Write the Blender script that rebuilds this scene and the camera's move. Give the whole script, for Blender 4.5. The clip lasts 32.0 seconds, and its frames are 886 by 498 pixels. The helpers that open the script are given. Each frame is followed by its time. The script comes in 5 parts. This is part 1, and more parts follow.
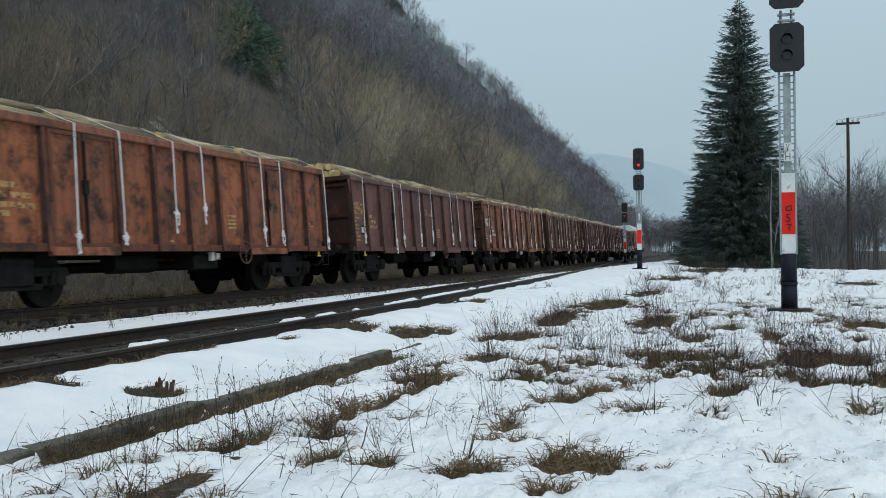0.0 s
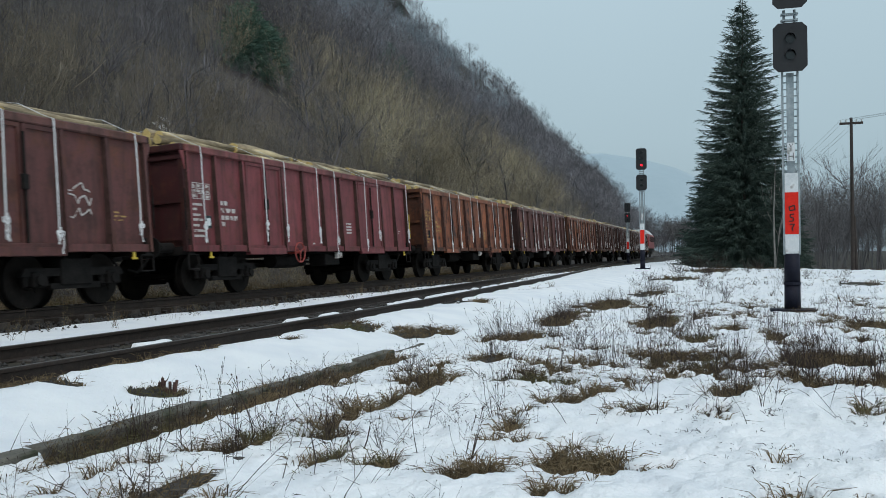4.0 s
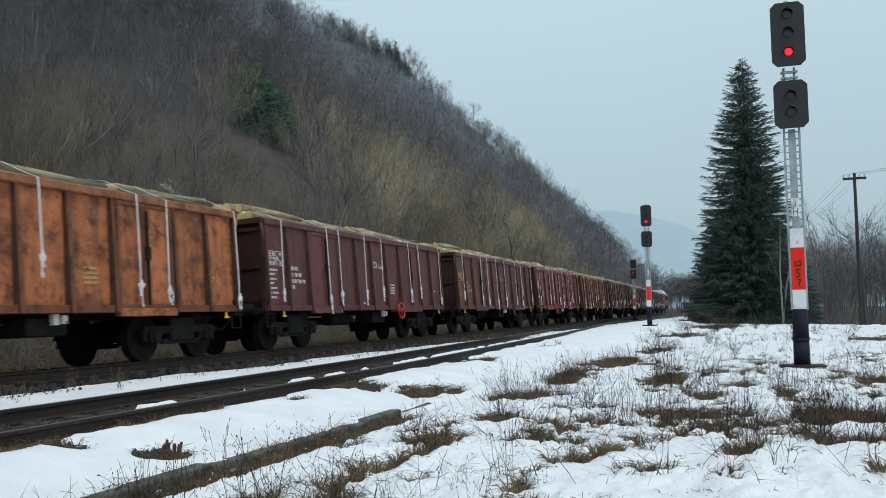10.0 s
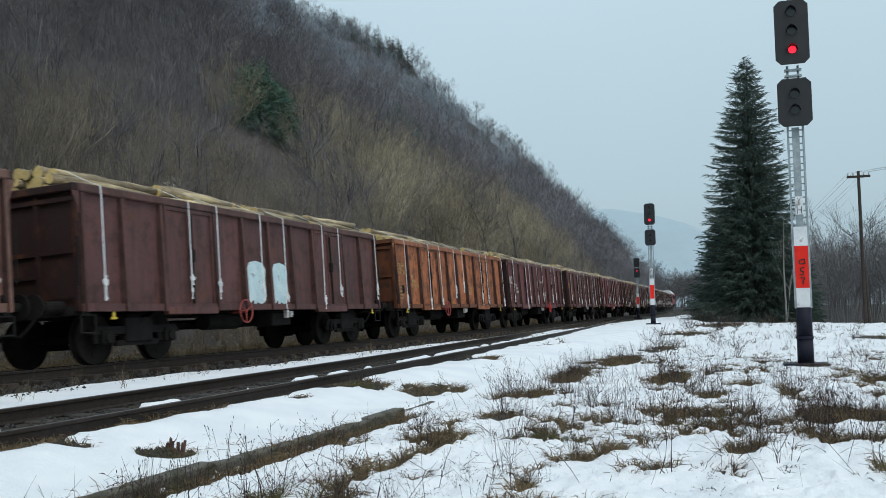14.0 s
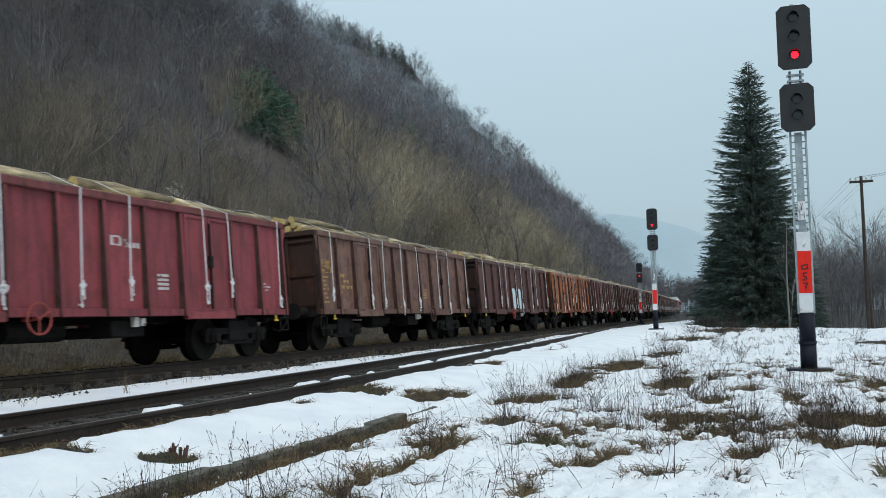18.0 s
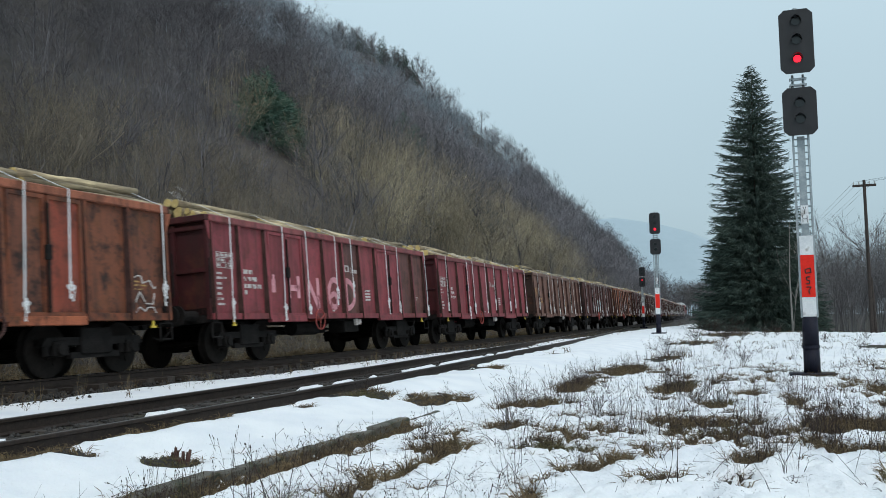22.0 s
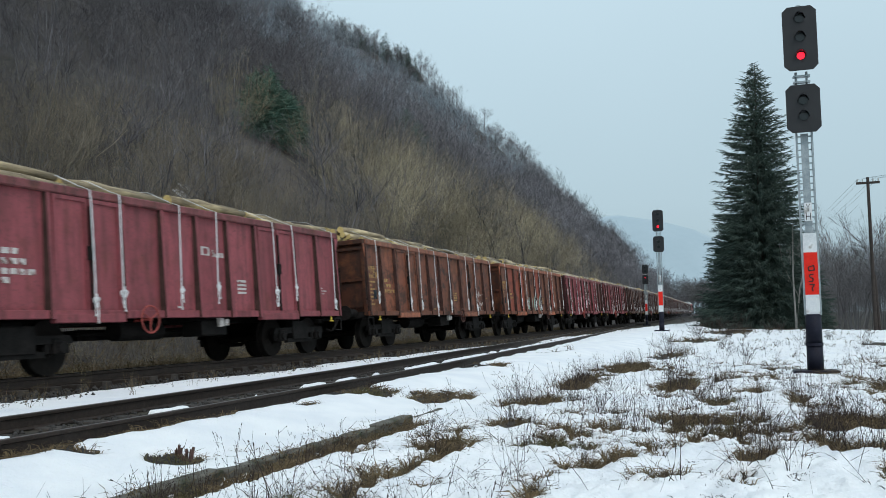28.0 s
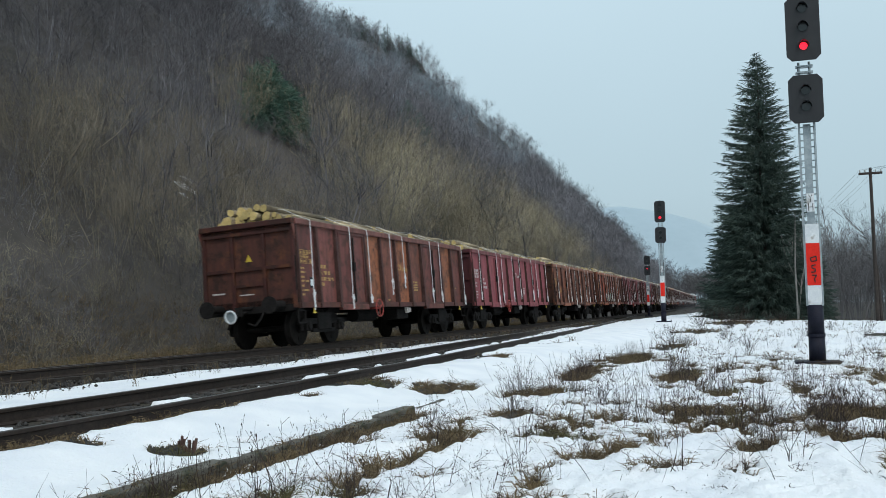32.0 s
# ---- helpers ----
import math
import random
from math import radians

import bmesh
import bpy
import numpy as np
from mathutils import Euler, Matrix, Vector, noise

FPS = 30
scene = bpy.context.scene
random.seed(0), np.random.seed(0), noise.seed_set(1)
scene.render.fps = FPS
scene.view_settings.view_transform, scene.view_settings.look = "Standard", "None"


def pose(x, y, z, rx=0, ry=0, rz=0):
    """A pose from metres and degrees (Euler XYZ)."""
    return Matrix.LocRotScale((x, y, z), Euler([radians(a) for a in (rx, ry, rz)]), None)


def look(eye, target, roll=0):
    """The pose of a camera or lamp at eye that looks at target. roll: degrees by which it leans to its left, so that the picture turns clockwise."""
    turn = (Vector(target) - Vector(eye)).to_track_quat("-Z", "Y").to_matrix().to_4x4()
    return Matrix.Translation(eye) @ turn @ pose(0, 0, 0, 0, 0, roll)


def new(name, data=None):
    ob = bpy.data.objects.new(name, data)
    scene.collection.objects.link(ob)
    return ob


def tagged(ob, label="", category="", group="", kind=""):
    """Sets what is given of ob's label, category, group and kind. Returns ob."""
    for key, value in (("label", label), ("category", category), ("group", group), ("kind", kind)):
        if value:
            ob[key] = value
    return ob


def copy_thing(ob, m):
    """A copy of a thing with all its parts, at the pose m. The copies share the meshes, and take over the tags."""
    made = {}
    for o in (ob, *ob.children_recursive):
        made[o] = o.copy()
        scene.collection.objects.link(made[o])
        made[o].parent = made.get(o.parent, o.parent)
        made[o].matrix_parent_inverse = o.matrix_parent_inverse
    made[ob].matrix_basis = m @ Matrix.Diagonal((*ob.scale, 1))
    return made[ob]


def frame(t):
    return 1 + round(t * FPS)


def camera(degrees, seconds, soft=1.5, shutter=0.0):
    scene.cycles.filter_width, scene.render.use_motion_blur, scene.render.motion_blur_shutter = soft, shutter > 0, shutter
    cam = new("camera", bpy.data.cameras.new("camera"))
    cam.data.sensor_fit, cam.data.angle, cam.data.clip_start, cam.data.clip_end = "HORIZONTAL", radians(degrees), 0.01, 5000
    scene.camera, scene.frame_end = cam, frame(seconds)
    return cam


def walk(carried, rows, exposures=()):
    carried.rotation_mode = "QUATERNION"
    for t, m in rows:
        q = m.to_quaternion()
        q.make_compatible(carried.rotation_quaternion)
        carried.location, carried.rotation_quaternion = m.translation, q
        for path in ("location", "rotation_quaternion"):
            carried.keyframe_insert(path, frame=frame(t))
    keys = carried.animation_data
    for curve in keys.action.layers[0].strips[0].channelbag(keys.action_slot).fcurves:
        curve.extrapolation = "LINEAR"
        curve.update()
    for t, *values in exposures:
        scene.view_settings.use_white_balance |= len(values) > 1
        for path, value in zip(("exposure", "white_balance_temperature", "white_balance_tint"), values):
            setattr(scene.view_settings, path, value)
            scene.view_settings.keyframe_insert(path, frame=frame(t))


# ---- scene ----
# ---------------------------------------------------------------- camera
# x: across the line, away from the hill; y: along the line, the way the train goes; z: up from the main line's rail head.
EYE = (12.23, 0.0, 0.89)
cam = camera(52.2, 32.0, soft=0.85, shutter=0.4)
TURNS = [
    (0, 19.25, 0.29, -0.60), (0.5, 19.27, 0.30, -0.61), (1, 19.29, 0.30, -0.62), (2, 19.34, 0.30, -0.62), (3, 19.39, 0.30, -0.61),
    (3.5, 19.41, 0.30, -0.61), (5.5, 19.50, 0.30, -0.63), (6.5, 19.54, 0.30, -0.63), (7, 19.54, 0.30, -0.63), (7.5, 19.44, 0.64, -0.69),
    (8, 19.19, 1.08, -0.75), (8.5, 19.11, 1.83, -0.89), (9, 19.16, 2.93, -1.08), (9.5, 19.44, 3.93, -1.11), (10, 19.74, 3.99, -1.08),
    (10.5, 19.81, 4.05, -1.08), (11, 19.86, 4.18, -1.06), (11.5, 19.87, 4.35, -1.06), (12, 19.86, 4.53, -1.06), (12.5, 19.88, 4.53, -1.06),
    (13, 19.90, 4.19, -1.07), (13.5, 19.92, 3.96, -1.10), (14, 19.95, 3.90, -1.10), (14.5, 19.96, 3.90, -1.10), (16.5, 20.04, 4.08, -1.09),
    (17.5, 20.08, 4.18, -1.09), (18.5, 20.12, 4.27, -1.09), (19.5, 20.17, 4.34, -1.09), (20.5, 20.20, 4.42, -1.09), (21.5, 20.23, 4.48, -1.10),
    (22, 20.26, 4.49, -1.10), (22.5, 20.27, 4.43, -1.11), (23, 20.29, 4.35, -1.11), (24, 20.32, 4.34, -1.11), (25.5, 20.37, 4.34, -1.11),
    (27.5, 20.43, 4.34, -1.11), (28.5, 20.47, 4.34, -1.10), (29.5, 20.51, 4.34, -1.10), (30.5, 20.53, 4.34, -1.11), (31, 20.55, 4.24, -1.12),
    (31.5, 20.57, 3.98, -1.14), (32, 20.58, 3.79, -1.19),
]
walk(cam, [(t, pose(*EYE, 90 + tilt, 0, turn) @ pose(0, 0, 0, 0, 0, roll)) for t, turn, tilt, roll in TURNS],
     exposures=[(0, -0.05), (7.5, -0.05), (9.5, 0.10), (20, 0.12), (32, 0.18)])

# ---------------------------------------------------------------- overcast winter daylight
world = bpy.data.worlds.new("overcast_sky")
scene.world = world
world.use_nodes = True
wn, wl = world.node_tree.nodes, world.node_tree.links
wn.clear()
w_out, w_bg = wn.new("ShaderNodeOutputWorld"), wn.new("ShaderNodeBackground")
w_sky = wn.new("ShaderNodeTexSky")
w_sky.sky_type, w_sky.sun_disc = "NISHITA", False
w_sky.sun_elevation, w_sky.sun_rotation = radians(22), radians(115)
w_sky.air_density, w_sky.dust_density = 1.0, 3.0
w_str = wn.new("ShaderNodeMix")
w_str.data_type = "RGBA"
w_geo, w_sep, w_ramp = wn.new("ShaderNodeTexCoord"), wn.new("ShaderNodeSeparateXYZ"), wn.new("ShaderNodeValToRGB")
w_noise, w_add, w_mul = wn.new("ShaderNodeTexNoise"), wn.new("ShaderNodeMath"), wn.new("ShaderNodeVectorMath")
w_noise.inputs["Scale"].default_value, w_noise.inputs["Detail"].default_value = 2.2, 4.0
w_add.operation = "MULTIPLY_ADD"
w_add.inputs[1].default_value = 0.10
w_mul.operation = "SCALE"
w_mul.inputs["Scale"].default_value = 0.05
wl.new(w_geo.outputs["Generated"], w_sep.inputs[0])
wl.new(w_geo.outputs["Generated"], w_noise.inputs["Vector"])
wl.new(w_noise.outputs["Fac"], w_add.inputs[0])
wl.new(w_sep.outputs["Z"], w_add.inputs[2])
wl.new(w_add.outputs[0], w_ramp.inputs["Fac"])
cr = w_ramp.color_ramp
cr.elements[0].position, cr.elements[0].color = 0.0, (0.34, 0.46, 0.53, 1)
cr.elements[1].position, cr.elements[1].color = 0.5, (0.62, 0.80, 0.90, 1)
e = cr.elements.new(0.16)
e.color = (0.47, 0.62, 0.70, 1)
wl.new(w_sky.outputs[0], w_mul.inputs[0])
w_str.inputs["Factor"].default_value = 0.85
wl.new(w_mul.outputs[0], w_str.inputs["A"])
wl.new(w_ramp.outputs["Color"], w_str.inputs["B"])
wl.new(w_str.outputs["Result"], w_bg.inputs["Color"])
w_bg.inputs["Strength"].default_value = 1.0
wl.new(w_bg.outputs[0], w_out.inputs[0])
sun = new("sun", bpy.data.lights.new("sun", "SUN"))
sun.data.energy, sun.data.angle, sun.data.color = 1.05, radians(25), (1.0, 0.93, 0.90)
sun.matrix_world = look((30, -40, 60), (0, 0, 0))

# ---------------------------------------------------------------- materials
def material(name):
    m = bpy.data.materials.new(name)
    m.use_nodes = True
    return m, m.node_tree.nodes, m.node_tree.links, m.node_tree.nodes["Principled BSDF"]


def surface(name, dark, light, scale=6.0, rough=0.8, metal=0.0, bump=0.2, fine=40.0, vary=0.0, spots=None, spot_scale=3.0, spot_level=0.6, detail=6.0, gloss=0.5, stretch=None, strand=0.0):
    """Two-scale noise between two colours, optional stains of a third, bump; vary: brightness by object."""
    m, n, l, b = material(name)
    co = n.new("ShaderNodeTexCoord")
    a, f = n.new("ShaderNodeTexNoise"), n.new("ShaderNodeTexNoise")
    a.inputs["Scale"].default_value, a.inputs["Detail"].default_value = scale, detail
    f.inputs["Scale"].default_value, f.inputs["Detail"].default_value = fine, 4.0
    mix = n.new("ShaderNodeMix")
    mix.data_type = "FLOAT"
    mix.inputs["Factor"].default_value = 0.4
    ramp = n.new("ShaderNodeValToRGB")
    ramp.color_ramp.elements[0].position, ramp.color_ramp.elements[1].position = 0.32, 0.68
    ramp.color_ramp.elements[0].color, ramp.color_ramp.elements[1].color = (*dark, 1), (*light, 1)
    place = co.outputs["Object"]
    if stretch:
        mp = n.new("ShaderNodeMapping")
        mp.inputs["Scale"].default_value = stretch
        l.new(place, mp.inputs["Vector"])
        place = mp.outputs["Vector"]
    for t in (a, f):
        l.new(place, t.inputs["Vector"])
    l.new(a.outputs["Fac"], mix.inputs["A"])
    l.new(f.outputs["Fac"], mix.inputs["B"])
    l.new(mix.outputs["Result"], ramp.inputs["Fac"])
    col = ramp.outputs["Color"]
    if spots:
        s, sr, sm = n.new("ShaderNodeTexNoise"), n.new("ShaderNodeValToRGB"), n.new("ShaderNodeMix")
        s.inputs["Scale"].default_value, s.inputs["Detail"].default_value = spot_scale, 8.0
        sr.color_ramp.elements[0].position, sr.color_ramp.elements[1].position = spot_level - 0.05, spot_level + 0.05
        sm.data_type = "RGBA"
        sm.inputs["B"].default_value = (*spots, 1)
        l.new(place, s.inputs["Vector"])
        l.new(s.outputs["Fac"], sr.inputs["Fac"])
        l.new(sr.outputs["Color"], sm.inputs["Factor"])
        l.new(col, sm.inputs["A"])
        col = sm.outputs["Result"]
    if vary:
        oi, mr, hv = n.new("ShaderNodeObjectInfo"), n.new("ShaderNodeMapRange"), n.new("ShaderNodeHueSaturation")
        mr.inputs["To Min"].default_value, mr.inputs["To Max"].default_value = 1 - vary, 1 + vary
        l.new(oi.outputs["Random"], mr.inputs["Value"])
        l.new(mr.outputs["Result"], hv.inputs["Value"])
        l.new(col, hv.inputs["Color"])
        col = hv.outputs["Color"]
    if strand:
        ge, mr, hv = n.new("ShaderNodeNewGeometry"), n.new("ShaderNodeMapRange"), n.new("ShaderNodeHueSaturation")
        mr.inputs["To Min"].default_value, mr.inputs["To Max"].default_value = 1 - strand, 1 + strand
        l.new(ge.outputs["Random Per Island"], mr.inputs["Value"])
        l.new(mr.outputs["Result"], hv.inputs["Value"])
        l.new(col, hv.inputs["Color"])
        col = hv.outputs["Color"]
    l.new(col, b.inputs["Base Color"])
    b.inputs["Roughness"].default_value, b.inputs["Metallic"].default_value = rough, metal
    b.inputs["Specular IOR Level"].default_value = gloss
    if bump:
        bp = n.new("ShaderNodeBump")
        bp.inputs["Strength"].default_value, bp.inputs["Distance"].default_value = bump, 0.02
        l.new(mix.outputs["Result"], bp.inputs["Height"])
        l.new(bp.outputs["Normal"], b.inputs["Normal"])
    return m


def wagon_paint(name):
    """Old paint in the object's own colour, with rust patches, soot streaks that run down, and a dirty foot."""
    m, n, l, b = material(name)
    co, oi = n.new("ShaderNodeTexCoord"), n.new("ShaderNodeObjectInfo")
    mp = n.new("ShaderNodeMapping")
    mp.inputs["Scale"].default_value = (3.0, 3.0, 0.35)
    shift = n.new("ShaderNodeVectorMath")
    shift.operation = "MULTIPLY_ADD"
    shift.inputs[1].default_value = (0, 40, 7)
    comb = n.new("ShaderNodeCombineXYZ")
    for i in range(3):
        l.new(oi.outputs["Random"], comb.inputs[i])
    l.new(comb.outputs[0], shift.inputs[0])
    l.new(co.outputs["Object"], shift.inputs[2])
    l.new(shift.outputs[0], mp.inputs["Vector"])
    rust, streak, grain = (n.new("ShaderNodeTexNoise") for _ in range(3))
    rust.inputs["Scale"].default_value, rust.inputs["Detail"].default_value, rust.inputs["Roughness"].default_value = 1.9, 9.0, 0.65
    streak.inputs["Scale"].default_value, streak.inputs["Detail"].default_value = 2.5, 5.0
    grain.inputs["Scale"].default_value, grain.inputs["Detail"].default_value = 30.0, 4.0
    l.new(shift.outputs[0], rust.inputs["Vector"])
    l.new(mp.outputs[0], streak.inputs["Vector"])
    l.new(co.outputs["Object"], grain.inputs["Vector"])

    def ramp(src, lo, hi):
        r = n.new("ShaderNodeMapRange")
        r.inputs["From Min"].default_value, r.inputs["From Max"].default_value = lo, hi
        l.new(src, r.inputs["Value"])
        return r.outputs["Result"]

    def mixed(fac, a, c, blend="MIX"):
        x = n.new("ShaderNodeMix")
        x.data_type, x.blend_type = "RGBA", blend
        if isinstance(fac, float):
            x.inputs["Factor"].default_value = fac
        else:
            l.new(fac, x.inputs["Factor"])
        if isinstance(c, tuple):
            x.inputs["B"].default_value = (*c, 1)
        else:
            l.new(c, x.inputs["B"])
        l.new(a, x.inputs["A"])
        return x.outputs["Result"]

    hv, mr = n.new("ShaderNodeHueSaturation"), n.new("ShaderNodeMapRange")
    mr.inputs["To Min"].default_value, mr.inputs["To Max"].default_value = 0.88, 1.24
    l.new(oi.outputs["Random"], mr.inputs["Value"])
    l.new(mr.outputs["Result"], hv.inputs["Value"])
    l.new(oi.outputs["Color"], hv.inputs["Color"])
    rst = n.new("ShaderNodeMath")
    rst.operation = "MULTIPLY"
    l.new(ramp(rust.outputs["Fac"], 0.52, 0.66), rst.inputs[0])
    l.new(oi.outputs["Alpha"], rst.inputs[1])
    c = mixed(rst.outputs[0], hv.outputs["Color"], (0.155, 0.056, 0.024))
    soot = n.new("ShaderNodeMath")
    soot.operation = "MULTIPLY"
    soot.inputs[1].default_value = 0.48
    l.new(ramp(streak.outputs["Fac"], 0.44, 0.72), soot.inputs[0])
    c = mixed(soot.outputs[0], c, (0.022, 0.017, 0.015))
    blot = n.new("ShaderNodeTexNoise")
    blot.inputs["Scale"].default_value, blot.inputs["Detail"].default_value, blot.inputs["Roughness"].default_value = 2.4, 10.0, 0.72
    l.new(shift.outputs[0], blot.inputs["Vector"])
    bm = n.new("ShaderNodeMath")
    bm.operation = "MULTIPLY"
    l.new(ramp(blot.outputs["Fac"], 0.48, 0.62), bm.inputs[0])
    l.new(oi.outputs["Alpha"], bm.inputs[1])
    c = mixed(bm.outputs[0], c, (0.030, 0.016, 0.012))
    c = mixed(ramp(grain.outputs["Fac"], 0.56, 0.80), c, (0.05, 0.035, 0.03))
    l.new(c, b.inputs["Base Color"])
    b.inputs["Roughness"].default_value = 0.6
    b.inputs["Specular IOR Level"].default_value = 0.3
    bp = n.new("ShaderNodeBump")
    bp.inputs["Strength"].default_value, bp.inputs["Distance"].default_value = 0.25, 0.02
    l.new(rust.outputs["Fac"], bp.inputs["Height"])
    l.new(bp.outputs["Normal"], b.inputs["Normal"])
    return m


def glow(name, colour, strength):
    m, n, l, b = material(name)
    b.inputs["Base Color"].default_value = (*colour, 1)
    b.inputs["Emission Color"].default_value = (*colour, 1)
    b.inputs["Emission Strength"].default_value = strength
    return m


PAINT = wagon_paint("weathered_wagon_paint")
POST_FLANK = surface("dark_brown_post_flank", (0.026, 0.015, 0.013), (0.078, 0.043, 0.038), 5, 0.95, 0.0, 0.3, gloss=0.15)
UNDER = surface("sooty_underframe_steel", (0.005, 0.0048, 0.0045), (0.022, 0.019, 0.018), 5, 0.9, 0.0, 0.3, gloss=0.2)
WHEEL = surface("brake_dusted_wheel_steel", (0.006, 0.0055, 0.005), (0.022, 0.018, 0.016), 8, 0.9, 0.0, 0.2, gloss=0.2)
RAIL = surface("rusty_rail_steel", (0.020, 0.013, 0.010), (0.048, 0.033, 0.026), 10, 0.7, 0.3, 0.2)
RAILTOP = surface("worn_rail_head", (0.06, 0.055, 0.05), (0.16, 0.15, 0.14), 14, 0.45, 0.7, 0.1)
SLEEPER = surface("old_oak_sleeper", (0.018, 0.014, 0.012), (0.056, 0.045, 0.037), 9, 0.9, 0.0, 0.6, 60, vary=0.3)
STONE = surface("dirty_ballast_stone", (0.013, 0.012, 0.011), (0.058, 0.052, 0.048), 4, 0.9, 0.0, 0.4, 30)
STRAP = surface("white_polyester_strap", (0.56, 0.57, 0.58), (0.82, 0.83, 0.84), 9, 0.8, 0.0, 0.1)
MARK = surface("white_stencil_paint", (0.40, 0.37, 0.35), (0.66, 0.62, 0.60), 12, 0.8, 0.0, 0.0, spots=(0.14, 0.06, 0.05), spot_scale=9, spot_level=0.60)
MARK_Y = surface("faded_yellow_stencil_paint", (0.30, 0.17, 0.06), (0.52, 0.33, 0.12), 12, 0.8, 0.0, 0.0, spots=(0.10, 0.04, 0.03), spot_scale=9, spot_level=0.58)
YELLOW = surface("yellow_enamel", (0.50, 0.34, 0.03), (0.62, 0.46, 0.05), 12, 0.5, 0.0, 0.0)
PINK = surface("pink_spray_paint", (0.55, 0.22, 0.25), (0.72, 0.36, 0.40), 6, 0.7, 0.0, 0.0, spots=(0.22, 0.05, 0.06), spot_scale=5, spot_level=0.62)
SPRAY = surface("pale_blue_white_spray_paint", (0.44, 0.62, 0.66), (0.72, 0.82, 0.84), 5, 0.7, 0.0, 0.0, spots=(0.12, 0.07, 0.06), spot_scale=6, spot_level=0.66)
TEAL = surface("faded_green_spray_paint", (0.16, 0.34, 0.28), (0.42, 0.56, 0.48), 5, 0.7, 0.0, 0.0, spots=(0.25, 0.10, 0.05), spot_scale=5, spot_level=0.60)
BARK = surface("rough_log_bark", (0.110, 0.085, 0.056), (0.400, 0.318, 0.200), 5, 0.9, 0.0, 0.6, 38, vary=0.45, spots=(0.52, 0.42, 0.25), spot_scale=5, spot_level=0.60, stretch=(1.0, 0.16, 1.0))
CUT = surface("fresh_cut_log_end", (0.45, 0.32, 0.11), (0.66, 0.51, 0.22), 7, 0.85, 0.0, 0.2, 30, vary=0.2)
CONCRETE = surface("weathered_concrete", (0.055, 0.050, 0.042), (0.170, 0.158, 0.132), 4, 0.9, 0.0, 0.5, 50, spots=(0.040, 0.044, 0.024), spot_scale=3, spot_level=0.55)
BLACKPAINT = surface("black_mast_paint", (0.005, 0.006, 0.014), (0.016, 0.017, 0.030), 6, 0.6, 0.0, 0.1, gloss=0.2)
SIGNALBOX = surface("matt_black_signal_board", (0.006, 0.007, 0.009), (0.016, 0.018, 0.021), 4, 0.55, 0.0, 0.05)
WHITEPAINT = surface("white_mast_paint", (0.58, 0.62, 0.64), (0.80, 0.82, 0.83), 5, 0.55, 0.0, 0.05, spots=(0.40, 0.40, 0.38), spot_scale=5, spot_level=0.64)
REDPAINT = surface("red_mast_paint", (0.66, 0.022, 0.014), (0.82, 0.036, 0.022), 5, 0.6, 0.0, 0.05, gloss=0.15)
GALV = surface("galvanised_steel", (0.24, 0.29, 0.31), (0.42, 0.47, 0.49), 9, 0.5, 0.5, 0.1)
INK = surface("black_marker_paint", (0.010, 0.010, 0.010), (0.03, 0.02, 0.02), 9, 0.7)
LENS = surface("dark_signal_lens", (0.010, 0.014, 0.014), (0.025, 0.030, 0.030), 9, 0.15, 0.0, 0.0)
REDLIGHT = glow("lit_red_lens", (1.0, 0.012, 0.03), 1.8)
POLEWOOD = surface("tarred_pole_wood", (0.020, 0.016, 0.014), (0.055, 0.042, 0.036), 6, 0.9, 0.0, 0.3)
GLASS_INS = surface("glazed_insulator", (0.35, 0.37, 0.36), (0.6, 0.62, 0.6), 9, 0.3, 0.0, 0.0)
WIRE = surface("dull_line_wire", (0.10, 0.11, 0.12), (0.18, 0.19, 0.20), 9, 0.6, 0.4, 0.0)
TWIG = surface("bare_winter_twigs", (0.048, 0.046, 0.052), (0.195, 0.186, 0.196), 0.17, 0.95, 0.0, 0.0, 0.06, detail=2, strand=0.6)
TWIG_TAN = surface("tan_willow_twigs", (0.140, 0.122, 0.084), (0.500, 0.435, 0.300), 0.20, 0.95, 0.0, 0.0, 0.08, detail=2, strand=0.45)
TWIG_BROWN = surface("brown_scrub_twigs", (0.080, 0.069, 0.053), (0.285, 0.245, 0.185), 0.20, 0.95, 0.0, 0.0, 0.08, detail=2, strand=0.5)
# the upper hill's mist is mixed into this paler, bluer twig colour
TWIG_HIGH = surface("hazed_grey_beech_twigs", (0.108, 0.132, 0.154), (0.410, 0.472, 0.525), 0.11, 0.95, 0.0, 0.0, 0.028, detail=2, strand=0.4)
# TWIG lifted partway towards the hazed TWIG_HIGH, for the middle distance
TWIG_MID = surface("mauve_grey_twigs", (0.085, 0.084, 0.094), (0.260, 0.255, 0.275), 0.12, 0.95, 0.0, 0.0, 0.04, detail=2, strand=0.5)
# mist over the distant trees is put into their base colour
TWIG_FAR = surface("mist_tinted_grey_twigs", (0.080, 0.076, 0.079), (0.19, 0.184, 0.188), 0.12, 0.95, 0.0, 0.0, 0.9, detail=3)
NEEDLE = surface("dark_spruce_needles", (0.022, 0.042, 0.036), (0.085, 0.125, 0.100), 1.6, 0.85, 0.0, 0.0, 7.0)
PINE = surface("green_pine_needles", (0.036, 0.092, 0.072), (0.120, 0.205, 0.150), 0.8, 0.9, 0.0, 0.0, 4.0)
TRUNK = surface("grey_brown_bark", (0.035, 0.028, 0.024), (0.11, 0.095, 0.08), 3, 0.95, 0.0, 0.4, 25)
PALEBARK = surface("pale_grey_bark", (0.13, 0.125, 0.115), (0.30, 0.29, 0.27), 3, 0.9, 0.0, 0.3, 25)
